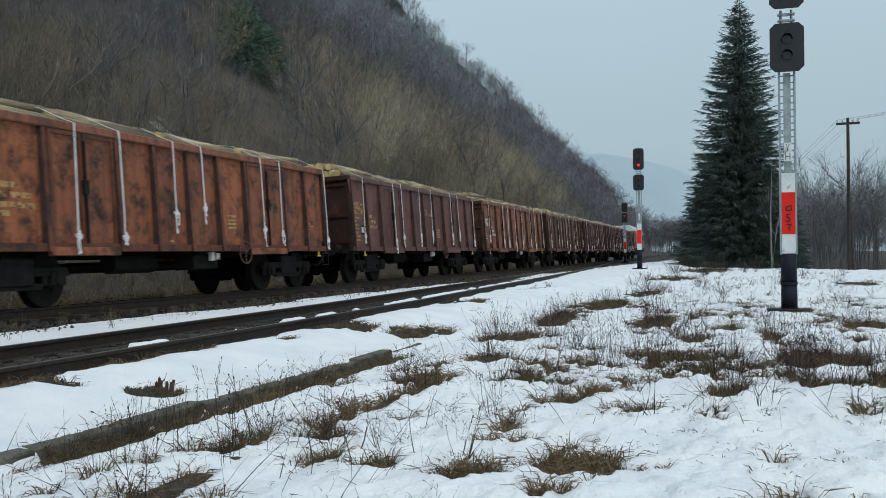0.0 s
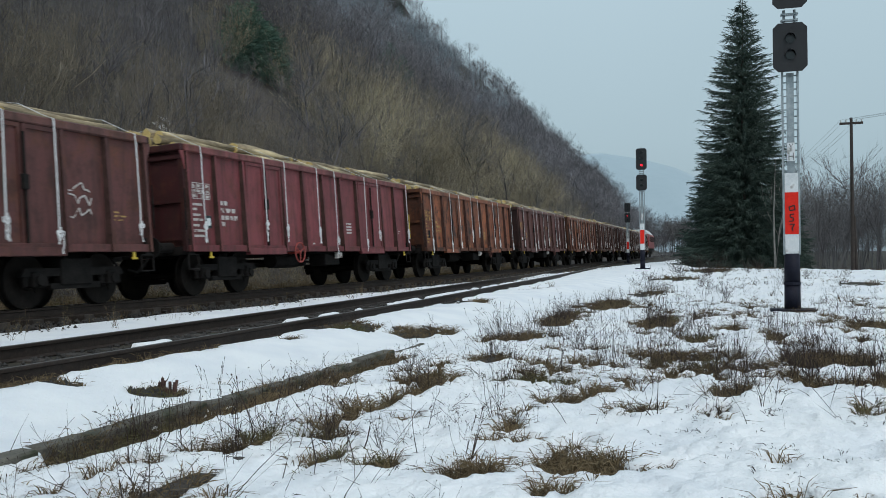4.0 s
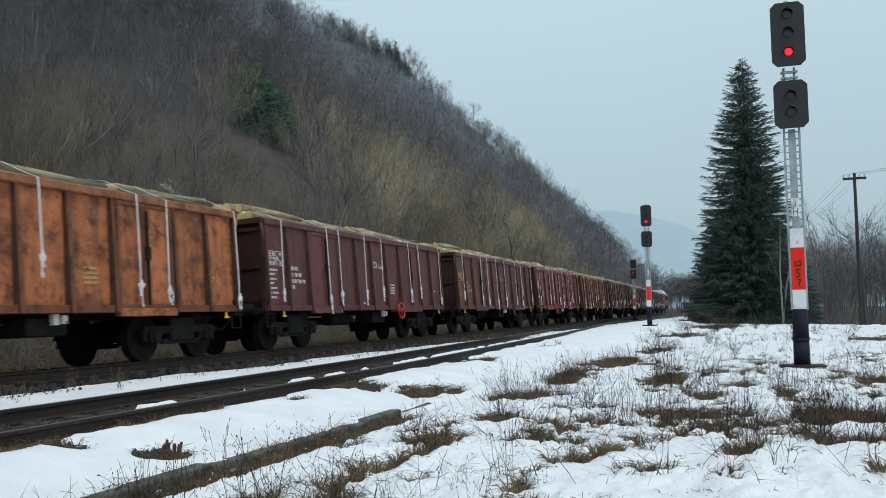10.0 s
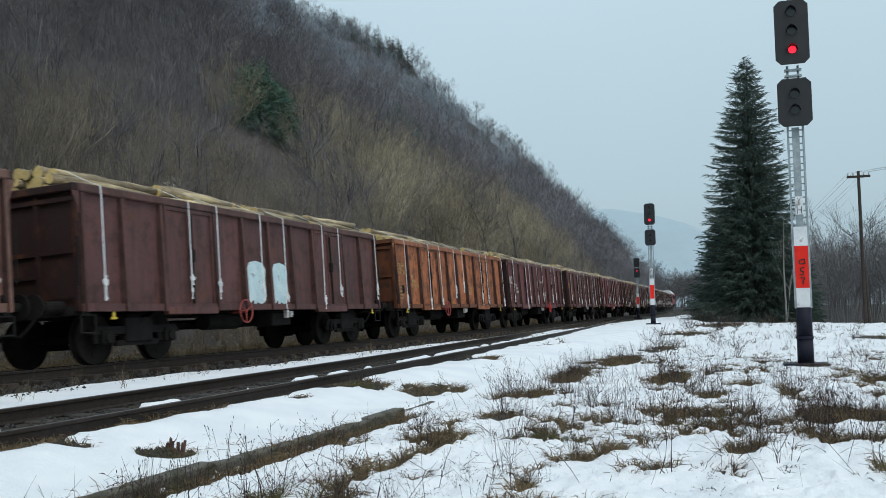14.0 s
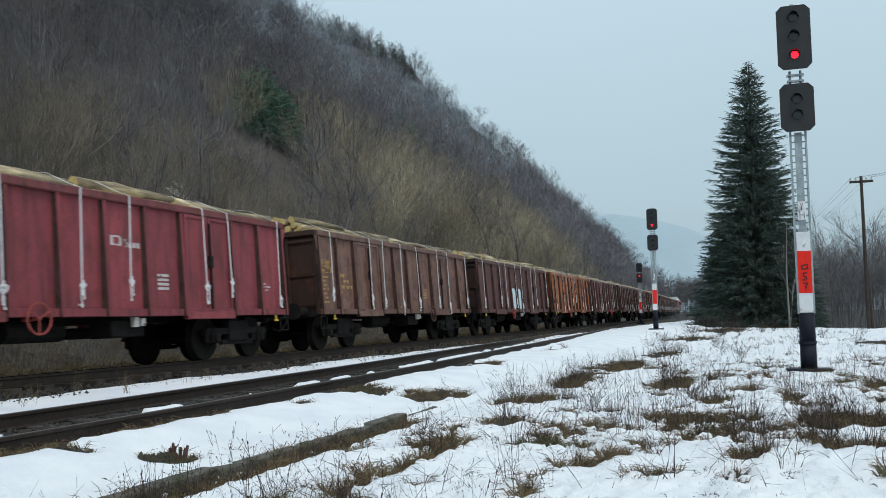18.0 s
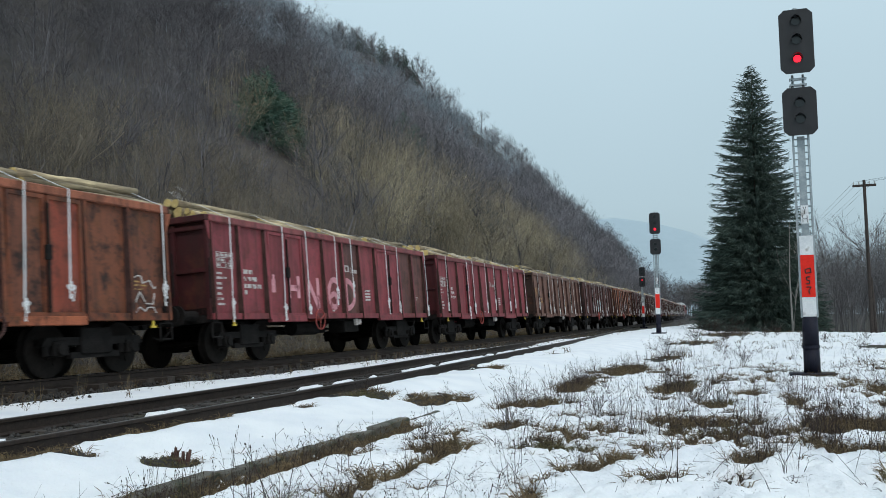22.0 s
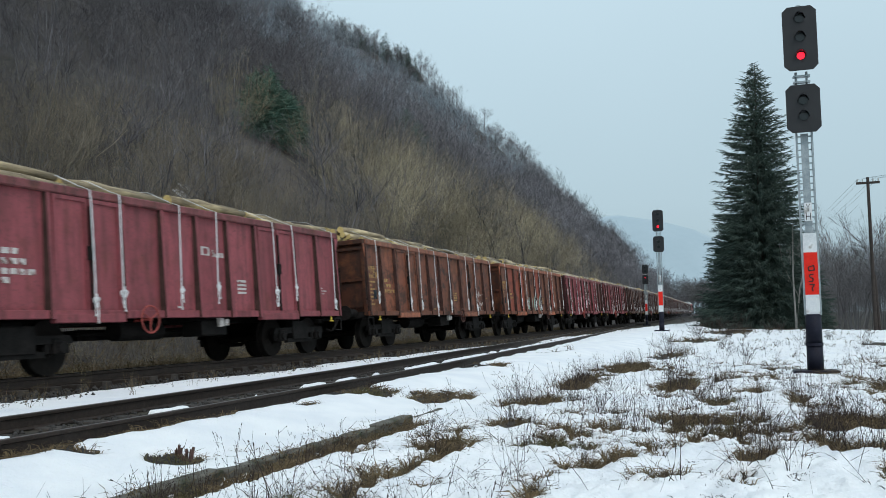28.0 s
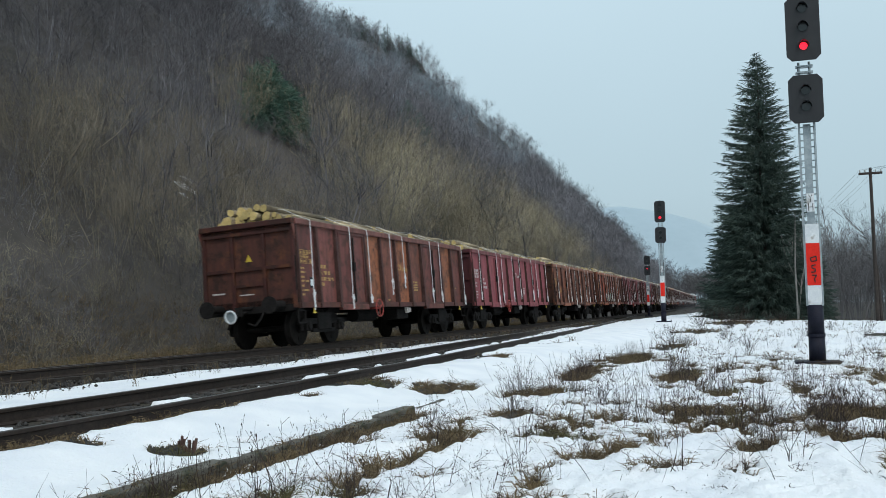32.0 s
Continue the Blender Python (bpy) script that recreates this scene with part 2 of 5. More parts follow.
# dark all over: the shade under the dense wood is in this colour
LITTER = surface("leaf_litter_slope", (0.024, 0.021, 0.019), (0.078, 0.068, 0.060), 0.12, 0.95, 0.0, 0.3, 1.6, spots=(0.085, 0.07, 0.058), spot_scale=0.05, spot_level=0.66)
SOIL = surface("wet_dead_grass_ground", (0.010, 0.008, 0.005), (0.052, 0.038, 0.022), 2.5, 0.95, 0.0, 0.6, 28, spots=(0.026, 0.027, 0.012), spot_scale=1.1, spot_level=0.57)
STUB = surface("reddish_cut_stub_bark", (0.045, 0.022, 0.018), (0.13, 0.07, 0.055), 20, 0.9, 0.0, 0.3, 80)
STRAW = surface("dead_grass_blades", (0.045, 0.032, 0.018), (0.250, 0.180, 0.095), 3.0, 0.9, 0.0, 0.0, 16, spots=(0.100, 0.092, 0.036), spot_scale=1.0, spot_level=0.62)
STALK = surface("dry_weed_stalks", (0.014, 0.009, 0.008), (0.058, 0.038, 0.030), 3.0, 0.9, 0.0, 0.0, 16)
LOCORED = surface("red_locomotive_paint", (0.22, 0.030, 0.035), (0.34, 0.060, 0.060), 4, 0.45, 0.0, 0.05)
LOCOGREY = surface("pale_grey_roof_paint", (0.38, 0.41, 0.42), (0.55, 0.58, 0.58), 4, 0.5, 0.0, 0.05)
DARKGLASS = surface("dark_cab_glass", (0.010, 0.013, 0.016), (0.02, 0.024, 0.028), 4, 0.08, 0.0, 0.0)


def snow_material():
    m, n, l, b = material("old_wet_snow")
    co, a, f = n.new("ShaderNodeTexCoord"), n.new("ShaderNodeTexNoise"), n.new("ShaderNodeTexNoise")
    a.inputs["Scale"].default_value, a.inputs["Detail"].default_value = 1.3, 5.0
    f.inputs["Scale"].default_value, f.inputs["Detail"].default_value = 26.0, 5.0
    ramp = n.new("ShaderNodeValToRGB")
    ramp.color_ramp.elements[0].position, ramp.color_ramp.elements[1].position = 0.25, 0.6
    ramp.color_ramp.elements[0].color, ramp.color_ramp.elements[1].color = (0.78, 0.80, 0.845, 1), (0.905, 0.91, 0.925, 1)
    bp, mx = n.new("ShaderNodeBump"), n.new("ShaderNodeMix")
    mx.data_type = "FLOAT"
    mx.inputs["Factor"].default_value = 0.35
    for t in (a, f):
        l.new(co.outputs["Object"], t.inputs["Vector"])
    l.new(a.outputs["Fac"], mx.inputs["A"])
    l.new(f.outputs["Fac"], mx.inputs["B"])
    l.new(a.outputs["Fac"], ramp.inputs["Fac"])
    l.new(ramp.outputs["Color"], b.inputs["Base Color"])
    l.new(mx.outputs["Result"], bp.inputs["Height"])
    bp.inputs["Strength"].default_value, bp.inputs["Distance"].default_value = 0.8, 0.09
    l.new(bp.outputs["Normal"], b.inputs["Normal"])
    b.inputs["Roughness"].default_value = 0.7
    b.inputs["Subsurface Weight"].default_value = 0.0
    return m


SNOW = snow_material()


# ---------------------------------------------------------------- mesh helpers
def obj(name, verts, faces, mat, parent=None, smooth=False):
    me = bpy.data.meshes.new(name)
    me.from_pydata([tuple(v) for v in verts], [], [tuple(f) for f in faces])
    me.update()
    if smooth:
        me.polygons.foreach_set("use_smooth", [True] * len(me.polygons))
    me.materials.append(mat)
    ob = new(name, me)
    if parent is not None:
        ob.parent = parent
    return ob


class Build:
    """Collects verts and faces of one mesh."""

    def __init__(self):
        self.v, self.f = [], []

    def box(self, x0, x1, y0, y1, z0, z1, bev=0.0):
        i = len(self.v)
        if bev:
            b = bev
            ring = [(x0 + b, y0), (x1 - b, y0), (x1, y0 + b), (x1, y1 - b), (x1 - b, y1), (x0 + b, y1), (x0, y1 - b), (x0, y0 + b)]
            inn = [(x0 + 2 * b, y0 + b), (x1 - 2 * b, y0 + b), (x1 - b, y0 + 2 * b), (x1 - b, y1 - 2 * b), (x1 - 2 * b, y1 - b), (x0 + 2 * b, y1 - b), (x0 + b, y1 - 2 * b), (x0 + b, y0 + 2 * b)]
            for pts, z in ((inn, z0), (ring, z0 + b), (ring, z1 - b), (inn, z1)):
                self.v += [(x, y, z) for x, y in pts]
            for k in range(3):
                for j in range(8):
                    a, c = i + k * 8 + j, i + k * 8 + (j + 1) % 8
                    self.f.append((a, c, c + 8, a + 8))
            self.f += [tuple(i + 7 - j for j in range(8)), tuple(i + 24 + j for j in range(8))]
            return self
        self.v += [(x, y, z) for z in (z0, z1) for x, y in ((x0, y0), (x1, y0), (x1, y1), (x0, y1))]
        self.f += [(i, i + 3, i + 2, i + 1), (i + 4, i + 5, i + 6, i + 7)] + [(i + j, i + (j + 1) % 4, i + 4 + (j + 1) % 4, i + 4 + j) for j in range(4)]
        return self

    def hexa(self, pts):
        """Eight corners: four below, four above, both anticlockwise from above."""
        i = len(self.v)
        self.v += list(pts)
        self.f += [(i, i + 3, i + 2, i + 1), (i + 4, i + 5, i + 6, i + 7)] + [(i + j, i + (j + 1) % 4, i + 4 + (j + 1) % 4, i + 4 + j) for j in range(4)]
        return self

    def tube(self, p0, p1, r0, r1=None, seg=8, caps=True):
        r1 = r0 if r1 is None else r1
        p0, p1 = Vector(p0), Vector(p1)
        d = (p1 - p0).normalized()
        a = d.orthogonal().normalized()
        b = d.cross(a)
        i = len(self.v)
        for p, r in ((p0, r0), (p1, r1)):
            for k in range(seg):
                w = 2 * math.pi * k / seg
                self.v.append(tuple(p + (a * math.cos(w) + b * math.sin(w)) * r))
        self.f += [(i + k, i + (k + 1) % seg, i + seg + (k + 1) % seg, i + seg + k) for k in range(seg)]
        if caps:
            self.f += [tuple(i + seg - 1 - k for k in range(seg)), tuple(i + seg + k for k in range(seg))]
        return self

    def path(self, pts, r, seg=6):
        for p, q in zip(pts, pts[1:]):
            self.tube(p, q, r, r, seg)
        return self

    def ring(self, c, axis, radius, r, n=20, seg=6):
        axis = Vector(axis).normalized()
        a = axis.orthogonal().normalized()
        b = axis.cross(a)
        pts = [Vector(c) + (a * math.cos(2 * math.pi * k / n) + b * math.sin(2 * math.pi * k / n)) * radius for k in range(n + 1)]
        return self.path(pts, r, seg)

    def strip(self, pts, width, thick, side=(0, 1, 0)):
        """A flat band along pts, width across 'side'."""
        s = Vector(side) * width / 2
        i = len(self.v)
        pts = [Vector(p) for p in pts]
        for k, p in enumerate(pts):
            d = (pts[min(k + 1, len(pts) - 1)] - pts[max(k - 1, 0)]).normalized()
            nrm = d.cross(Vector(side)).normalized() * thick
            self.v += [tuple(p - s), tuple(p + s), tuple(p + s + nrm), tuple(p - s + nrm)]
        for k in range(len(pts) - 1):
            for j in range(4):
                a, c = i + 4 * k + j, i + 4 * k + (j + 1) % 4
                self.f.append((a, c, c + 4, a + 4))
        self.f += [(i, i + 1, i + 2, i + 3), tuple(i + 4 * (len(pts) - 1) + j for j in (3, 2, 1, 0))]
        return self

    def done(self, name, mat, parent=None, label="", smooth=False):
        ob = obj(name, self.v, self.f, mat, parent, smooth)
        if label:
            ob["label"] = label
        return ob


def empty(name, at=(0, 0, 0)):
    ob = new(name)
    ob.location = at
    ob.empty_display_size = 0.2
    return ob


def grain2(x, y, seed=0):
    """Smooth value noise from 0 to 1 at unit scale, for arrays."""
    xi, yi = np.floor(x).astype(np.int64), np.floor(y).astype(np.int64)
    xf, yf = x - xi, y - yi
    xf, yf = xf * xf * (3 - 2 * xf), yf * yf * (3 - 2 * yf)

    def h(a, b):
        v = np.sin((a * 127.1 + b * 311.7 + seed * 74.7) * 0.7548776662) * 43758.5453
        return v - np.floor(v)

    return (h(xi, yi) * (1 - xf) + h(xi + 1, yi) * xf) * (1 - yf) + (h(xi, yi + 1) * (1 - xf) + h(xi + 1, yi + 1) * xf) * yf


def fbm(x, y, seed=0, n=4):
    return sum(grain2(x * 2 ** k, y * 2 ** k, seed + 17 * k) * 0.5 ** k for k in range(n)) / sum(0.5 ** k for k in range(n))

# ---------------------------------------------------------------- the line: a flat curve to the left, straight further on
BEND, BEND_END, CANT = 0.000478, 140.0, 3.4


def line_at(s):
    """Place and heading (radians, to the left) of the main line's middle at chainage s."""
    if s <= BEND_END:
        return -0.5 * BEND * s * s, s, BEND * s
    h = BEND * BEND_END
    return -0.5 * BEND * BEND_END ** 2 - h * (s - BEND_END), s, h


def line_x(y):
    y = np.asarray(y, float)
    return np.where(y <= BEND_END, -0.5 * BEND * y * y, -0.5 * BEND * BEND_END ** 2 - BEND * BEND_END * (y - BEND_END))


SIDING = ((-60, 5.30), (7, 5.30), (12, 5.12), (17, 4.92), (25, 4.35), (43, 3.3), (60, 2.1), (80, 0.6), (96, 0.0))


def siding_x(y):
    ys, off = zip(*SIDING)
    return line_x(y) + np.interp(y, ys, off)


KERB_X = 7.74


def smooth(a, b, x):
    t = np.clip((x - a) / (b - a), 0, 1)
    return t * t * (3 - 2 * t)


def ground_z(x, y):
    x, y = np.asarray(x, float), np.asarray(y, float)
    u = x - line_x(y)
    z = -0.24 - 0.165 * smooth(6.3, 7.4, x) - 0.045 * smooth(KERB_X, KERB_X + 0.25, x) * (1 - smooth(26, 40, y)) + 0.10 * smooth(9, 14, x) * (1 - smooth(24, 60, y))
    z = z + 0.05 * (fbm(x * 0.35, y * 0.35, 3) - 0.5) * smooth(6.5, 9, x)
    z = z - 0.05 * np.exp(-((x - KERB_X - 0.21) / 0.15) ** 2) * (1 - smooth(10.5, 12.5, y))
    # the meadow falls away past its edge
    z = z - 1.6 * smooth(66, 95, y + 0.9 * (x - 12)) * smooth(6, 14, u)
    # cess and hillside
    d = -u - 5.2 - 45 * smooth(330, 560, y)
    hill = (0.735 + 0.295 * smooth(200, 450, y)) * np.clip(d, 0, None) + 1.0 * smooth(0, 5, d)
    crest = (126 - 10 * smooth(285, 325, y)) * (1 - smooth(380, 760, y)) + 16 * (fbm(x * 0.01 + 3, y * 0.012, 5) - 0.5)
    hill = np.where(hill > crest, crest + (hill - crest) * 0.06, hill)
    rough = (fbm(x * 0.05, y * 0.05, 9, 5) - 0.5) * 22 * smooth(3, 50, d) + (fbm(x * 0.4, y * 0.4, 8) - 0.5) * 0.8 * smooth(0, 6, d)
    z = np.where(d > 0, z + hill + rough, z - 0.15 * smooth(2.6, 3.6, -u))
    return z


def sheet(name, xs, ys, zfun, mat, keep=None, smooth_it=True):
    X, Y = np.meshgrid(xs, ys)
    Z = zfun(X, Y)
    v = np.stack([X, Y, Z], -1).reshape(-1, 3)
    nx, ny = len(xs), len(ys)
    a = (np.arange(ny - 1)[:, None] * nx + np.arange(nx - 1)[None]).reshape(-1)
    f = np.stack([a, a + 1, a + nx + 1, a + nx], -1)
    if keep is not None:
        k = keep(X, Y, Z).reshape(-1)
        f = f[k[f].any(1)]
    me = bpy.data.meshes.new(name)
    me.vertices.add(len(v))
    me.vertices.foreach_set("co", v.ravel())
    me.loops.add(len(f) * 4)
    me.loops.foreach_set("vertex_index", f.ravel().astype(np.int32))
    me.polygons.add(len(f))
    me.polygons.foreach_set("loop_start", np.arange(0, len(f) * 4, 4, dtype=np.int32))
    me.polygons.foreach_set("use_smooth", np.full(len(f), smooth_it))
    me.update(calc_edges=True)
    me.materials.append(mat)
    return new(name, me)


def steps(*legs):
    out = []
    for a, b, n in legs:
        out += list(np.linspace(a, b, n, endpoint=False))
    return np.array(out + [legs[-1][1]])


ground = sheet("ground", steps((-900, -200, 24), (-200, -40, 70), (-40, -8, 40), (-8, 3, 30), (3, 20, 70), (20, 60, 30), (60, 900, 20)),
               steps((-300, -10, 40), (-10, 2, 20), (2, 30, 100), (30, 80, 60), (80, 400, 80), (400, 2500, 40)), ground_z, SOIL)
ground.data.materials.append(LITTER)
mi = [1 if ground.data.vertices[p.vertices[0]].co.x < -4.6 + float(line_x(ground.data.vertices[p.vertices[0]].co.y)) else 0 for p in ground.data.polygons]
ground.data.polygons.foreach_set("material_index", mi)
tagged(ground, "meadow of dead grass beside a leaf-littered hillside", "ground", kind="structure")

# bare patches in the snow: x, y, half width, half length
PATCHES = (
    (6.39, 6.35, .22, .2), (7.1, 6.85, .21, .3), (7.35, 7.52, .1, .14), (6.37, 10.5, .16, .26), (6.25, 12.5, .45, .9), (7.23, 13.2, .41, 1.0),
    (9.21, 5.92, .19, .27), (8.71, 5.67, .1, .14), (8.66, 5.12, .12, .18), (9.55, 5.07, .14, .21), (9.92, 5.18, .21, .22), (10.65, 5.06, .18, .31),
    (11.15, 5.39, .36, .33), (10.62, 5.97, .19, .14), (9.05, 6.99, .23, .31), (8.93, 8.71, .32, .6), (9.08, 10.6, .28, .5), (8.65, 13.4, .46, 1.0),
)
PATCHES_FAR = (
    (5.95, 19.5, .5, 1.5), (8.52, 17.5, .42, 2.2), (8.62, 22.4, .67, 2.4), (10.42, 16.5, .39, 1.5), (10.59, 7.72, .24, .32), (11.28, 11.05, .66, .6),
    (11.31, 7.31, .26, .18), (11.65, 9.65, .29, .3), (12.85, 10.9, .6, .9), (12.5, 9.46, .11, .35), (11.77, 15.0, .26, .6), (12.36, 5.62, .13, .13),
    (9.8, 8.73, .15, .25), (8.85, 28.6, .64, 2.6), (8.3, 43, 1.1, 5), (8.8, 62, 1.6, 8), (13.8, 15.5, .35, 1.2), (15.5, 35, .8, 3),
    (10.66, 10.1, .16, .35), (11.37, 13.1, .2, .45), (5.7, 27.5, .5, 1.8), (12.4, 13.4, .17, .6),
)


def bare(x, y):
    """1 in the middle of a bare patch, nought off it; the rims are ragged."""
    m = np.zeros_like(x)
    wob = 0.9 * (fbm(x * 3.1, y * 2.2, 51, 4) - 0.5) + 0.5 * (fbm(x * 9, y * 7, 52, 2) - 0.5)
    for px, py, a, b in PATCHES + PATCHES_FAR:
        m = np.maximum(m, 1.12 - np.hypot((x - px) / (a * 0.95), (y - py) / (b * 0.8)) * 0.9 + wob * 1.3 * (np.hypot((x - px) / a, (y - py) / b) < 2.4))
    ditch = 1.4 - np.abs(x - KERB_X - 0.19 + 0.08 * (grain2(y * 1.3, y * 0, 4) - .5)) / 0.19 + wob * 0.9 - 3 * smooth(10.5, 12, y) - 1.2 * (grain2(y * 0.9, y * 0 + 3, 7) > 0.80)
    plank = 0.8 - np.abs(x - 9.12) / 0.16 + wob - 3 * smooth(0.55, 0.6, grain2(y * 0.55, y * 0, 9)) - 3 * smooth(13, 14, y)
    return np.clip(np.maximum(np.maximum(m, ditch), plank), 0, 1)


def snow_depth(x, y):
    """How far the snow stands over the ground; below nought where the ground is bare."""
    u, w = x - line_x(y), x - siding_x(y)
    n4 = fbm(x * 15, y * 11, 36, 2)
    n1, n2, n3 = fbm(x * 0.85, y * 0.5, 21, 4), fbm(x * 2.6, y * 1.7, 33, 4), fbm(x * 6.5, y * 4.8, 35, 4)
    lump = np.abs(fbm(x * 2.1, y * 1.5, 38, 3) - 0.5)
    meadow = smooth(KERB_X + 0.3, KERB_X + 0.8, x)
    d = 0.075 + 0.05 * (n1 - 0.5) + (0.035 + 0.075 * meadow) * (n2 - 0.5) + (0.012 + 0.075 * meadow) * (n3 - 0.5) + (0.006 + 0.03 * meadow) * (n4 - 0.5) - 0.12 * meadow * (0.12 - lump).clip(0)
    d = d - meadow * (0.02 * smooth(6, 30, y) + (0.22 - 0.10 * smooth(18, 34, y)) * smooth(0.54, 0.66, n1 * 0.30 + n2 * 0.70) * smooth(0.38, 0.56, n3 * 0.7 + n4 * 0.3))
    d = d - 0.27 * bare(x, y) * (0.25 + 0.95 * smooth(0.34, 0.52, n3 * 0.6 + n4 * 0.4))
    d = d - 0.20 * (1 - smooth(1.65 - 0.7 * smooth(20, 45, y), 2.25 - 0.8 * smooth(20, 45, y), u + 0.6 * (n1 - 0.5)))                      # main line ballast
    aw = np.abs(w)
    inside = 1 - smooth(0.60, 0.66, aw)
    flank = smooth(0.60, 0.66, aw) * (1 - smooth(0.86, 1.0, aw + 0.25 * (n2 - 0.5)))
    bars = smooth(0.56, 0.62, grain2(y * 1.7, y * 0 + 0.5, 71) + 0.3 * (n2 - 0.5)) * (1 - smooth(0.07, 0.19, np.abs(w + 0.12 - 0.3 * (n1 - 0.5))))
    d = d - inside * (0.16 - 0.165 * bars) * (1 - 0.75 * smooth(22, 38, y)) - 0.16 * flank * (1 - smooth(22, 44, y))
    d = d - 0.2 * smooth(62, 80, y + 0.9 * (x - 12)) * smooth(0.45, 0.55, n1)
    return d


snow = sheet("snow_cover", steps((2.0, 7.8, 90), (7.8, 14.5, 230), (14.5, 30, 90), (30, 70, 30)), steps((-60, -6, 40), (-6, 3.6, 50), (3.6, 10, 210), (10, 20, 160), (20, 40, 110), (40, 130, 90)),
             lambda x, y: ground_z(x, y) + snow_depth(x, y), SNOW, keep=lambda X, Y, Z: Z > ground_z(X, Y) - 0.05)
tagged(snow, "melting patchy snow lying on the meadow and trackside", "snow", kind="stuff")


# ---------------------------------------------------------------- tracks
def rail_profile():
    return [(-.07, -.17), (.07, -.17), (.07, -.158), (.012, -.14), (.010, -.045), (.035, -.035), (.036, -.006), (.028, 0), (-.028, 0), (-.036, -.006), (-.035, -.035), (-.010, -.045), (-.012, -.14), (-.07, -.158)]


def build_rail(name, xfun, y0, y1, off, z, tilt, label):
    ys = np.arange(y0, y1 + 0.1, 2.0)
    pr = rail_profile()
    v, f = [], []
    for y in ys:
        x = float(xfun(y)) + off
        v += [(x + px, y, z - tilt * off + pz) for px, pz in pr]
    n = len(pr)
    for k in range(len(ys) - 1):
        for j in range(n):
            a, c = k * n + j, k * n + (j + 1) % n
            f.append((a, c, c + n, a + n))
    ob = obj(name, v, f, RAIL)
    ob.data.materials.append(RAILTOP)
    ob.data.polygons.foreach_set("material_index", [1 if i % n in (7,) else 0 for i in range(len(ob.data.polygons))])
    return tagged(ob, label, "rail", "rails", "structure")


TILT = math.tan(radians(CANT))
for off in (-0.7525, 0.7525):
    build_rail("rail", line_x, -60, 520, off, 0.0, -TILT, "worn steel rail of the main line")
    build_rail("rail", siding_x, -60, 84, off, -0.06, 0.0, "rusty steel rail of the siding in snow")

sl = Build().box(-1.25, 1.25, -0.12, 0.12, -0.14, 0.0, 0.012)
sleeper_me = sl.done("sleeper", SLEEPER)
sleepers = empty("siding_sleepers")
tagged(sleepers, "row of dark wooden sleepers under the snowy siding", "sleepers", kind="structure")
main_sleepers = empty("main_sleepers")
tagged(main_sleepers, "row of dark wooden sleepers under the main line", "sleepers", kind="structure")
rng = random.Random(5)
for k in range(130):
    for root, fun, z, lean in ((sleepers, siding_x, -0.225, 0), (main_sleepers, line_x, -0.175, CANT)):
        y = -12 + k * 0.62 + rng.uniform(-.03, .03)
        o = sleeper_me if (k == 0 and root is sleepers) else sleeper_me.copy()
        if o is not sleeper_me:
            scene.collection.objects.link(o)
        o.parent = root
        o.location, o.rotation_euler = (float(fun(y)), y, z + rng.uniform(-.01, .01)), (0, radians(-lean), rng.uniform(-.02, .02))

# ballast: loose stones along both tracks
def scatter_stones(name, count, xfun, lo, hi, y0, y1, zfun, label, seed, at=None):
    r = np.random.RandomState(seed)
    t = r.rand(count)
    y = y0 + (y1 - y0) * t ** 1.6 if at is None else at
    x = xfun(y) + lo + (hi - lo) * r.rand(count)
    z = zfun(x, y)
    base = np.array([(1, 0, 0), (-1, 0, 0), (0, 1, 0), (0, -1, 0), (0, 0, 1), (0, 0, -1)], float)
    tri = np.array([(0, 2, 4), (2, 1, 4), (1, 3, 4), (3, 0, 4), (2, 0, 5), (1, 2, 5), (3, 1, 5), (0, 3, 5)])
    size = (0.018 + 0.03 * r.rand(count, 1, 1)) * (0.7 + 0.6 * r.rand(count, 6, 3))
    a = r.rand(count) * 6.28
    ca, sa = np.cos(a)[:, None], np.sin(a)[:, None]
    v = base[None] * size
    v = np.stack([v[..., 0] * ca - v[..., 1] * sa, v[..., 0] * sa + v[..., 1] * ca, v[..., 2]], -1) + np.stack([x, y, z], -1)[:, None]
    f = tri[None] + 6 * np.arange(count)[:, None, None]
    return tri_mesh(name, v.reshape(-1, 3), f.reshape(-1, 3), STONE, label, "ballast")


def tri_mesh(name, v, f, mat, label, category, kind="stuff"):
    me = bpy.data.meshes.new(name)
    me.vertices.add(len(v))
    me.vertices.foreach_set("co", np.ascontiguousarray(v, dtype=np.float32).ravel())
    me.loops.add(len(f) * 3)
    me.loops.foreach_set("vertex_index", np.ascontiguousarray(f, dtype=np.int32).ravel())
    me.polygons.add(len(f))
    me.polygons.foreach_set("loop_start", np.arange(0, len(f) * 3, 3, dtype=np.int32))
    me.update(calc_edges=True)
    me.materials.append(mat)
    return tagged(new(name, me), label, category, kind=kind)


scatter_stones("main_ballast", 15000, line_x, -1.9, 2.6, 4, 70, lambda x, y: ground_z(x, y) + 0.055, "dark crushed-stone ballast under the main line", 1)
scatter_stones("siding_ballast", 5000, siding_x, -1.25, 1.25, 3, 60, lambda x, y: ground_z(x, y) + 0.01, "dark stones between the siding rails", 2)

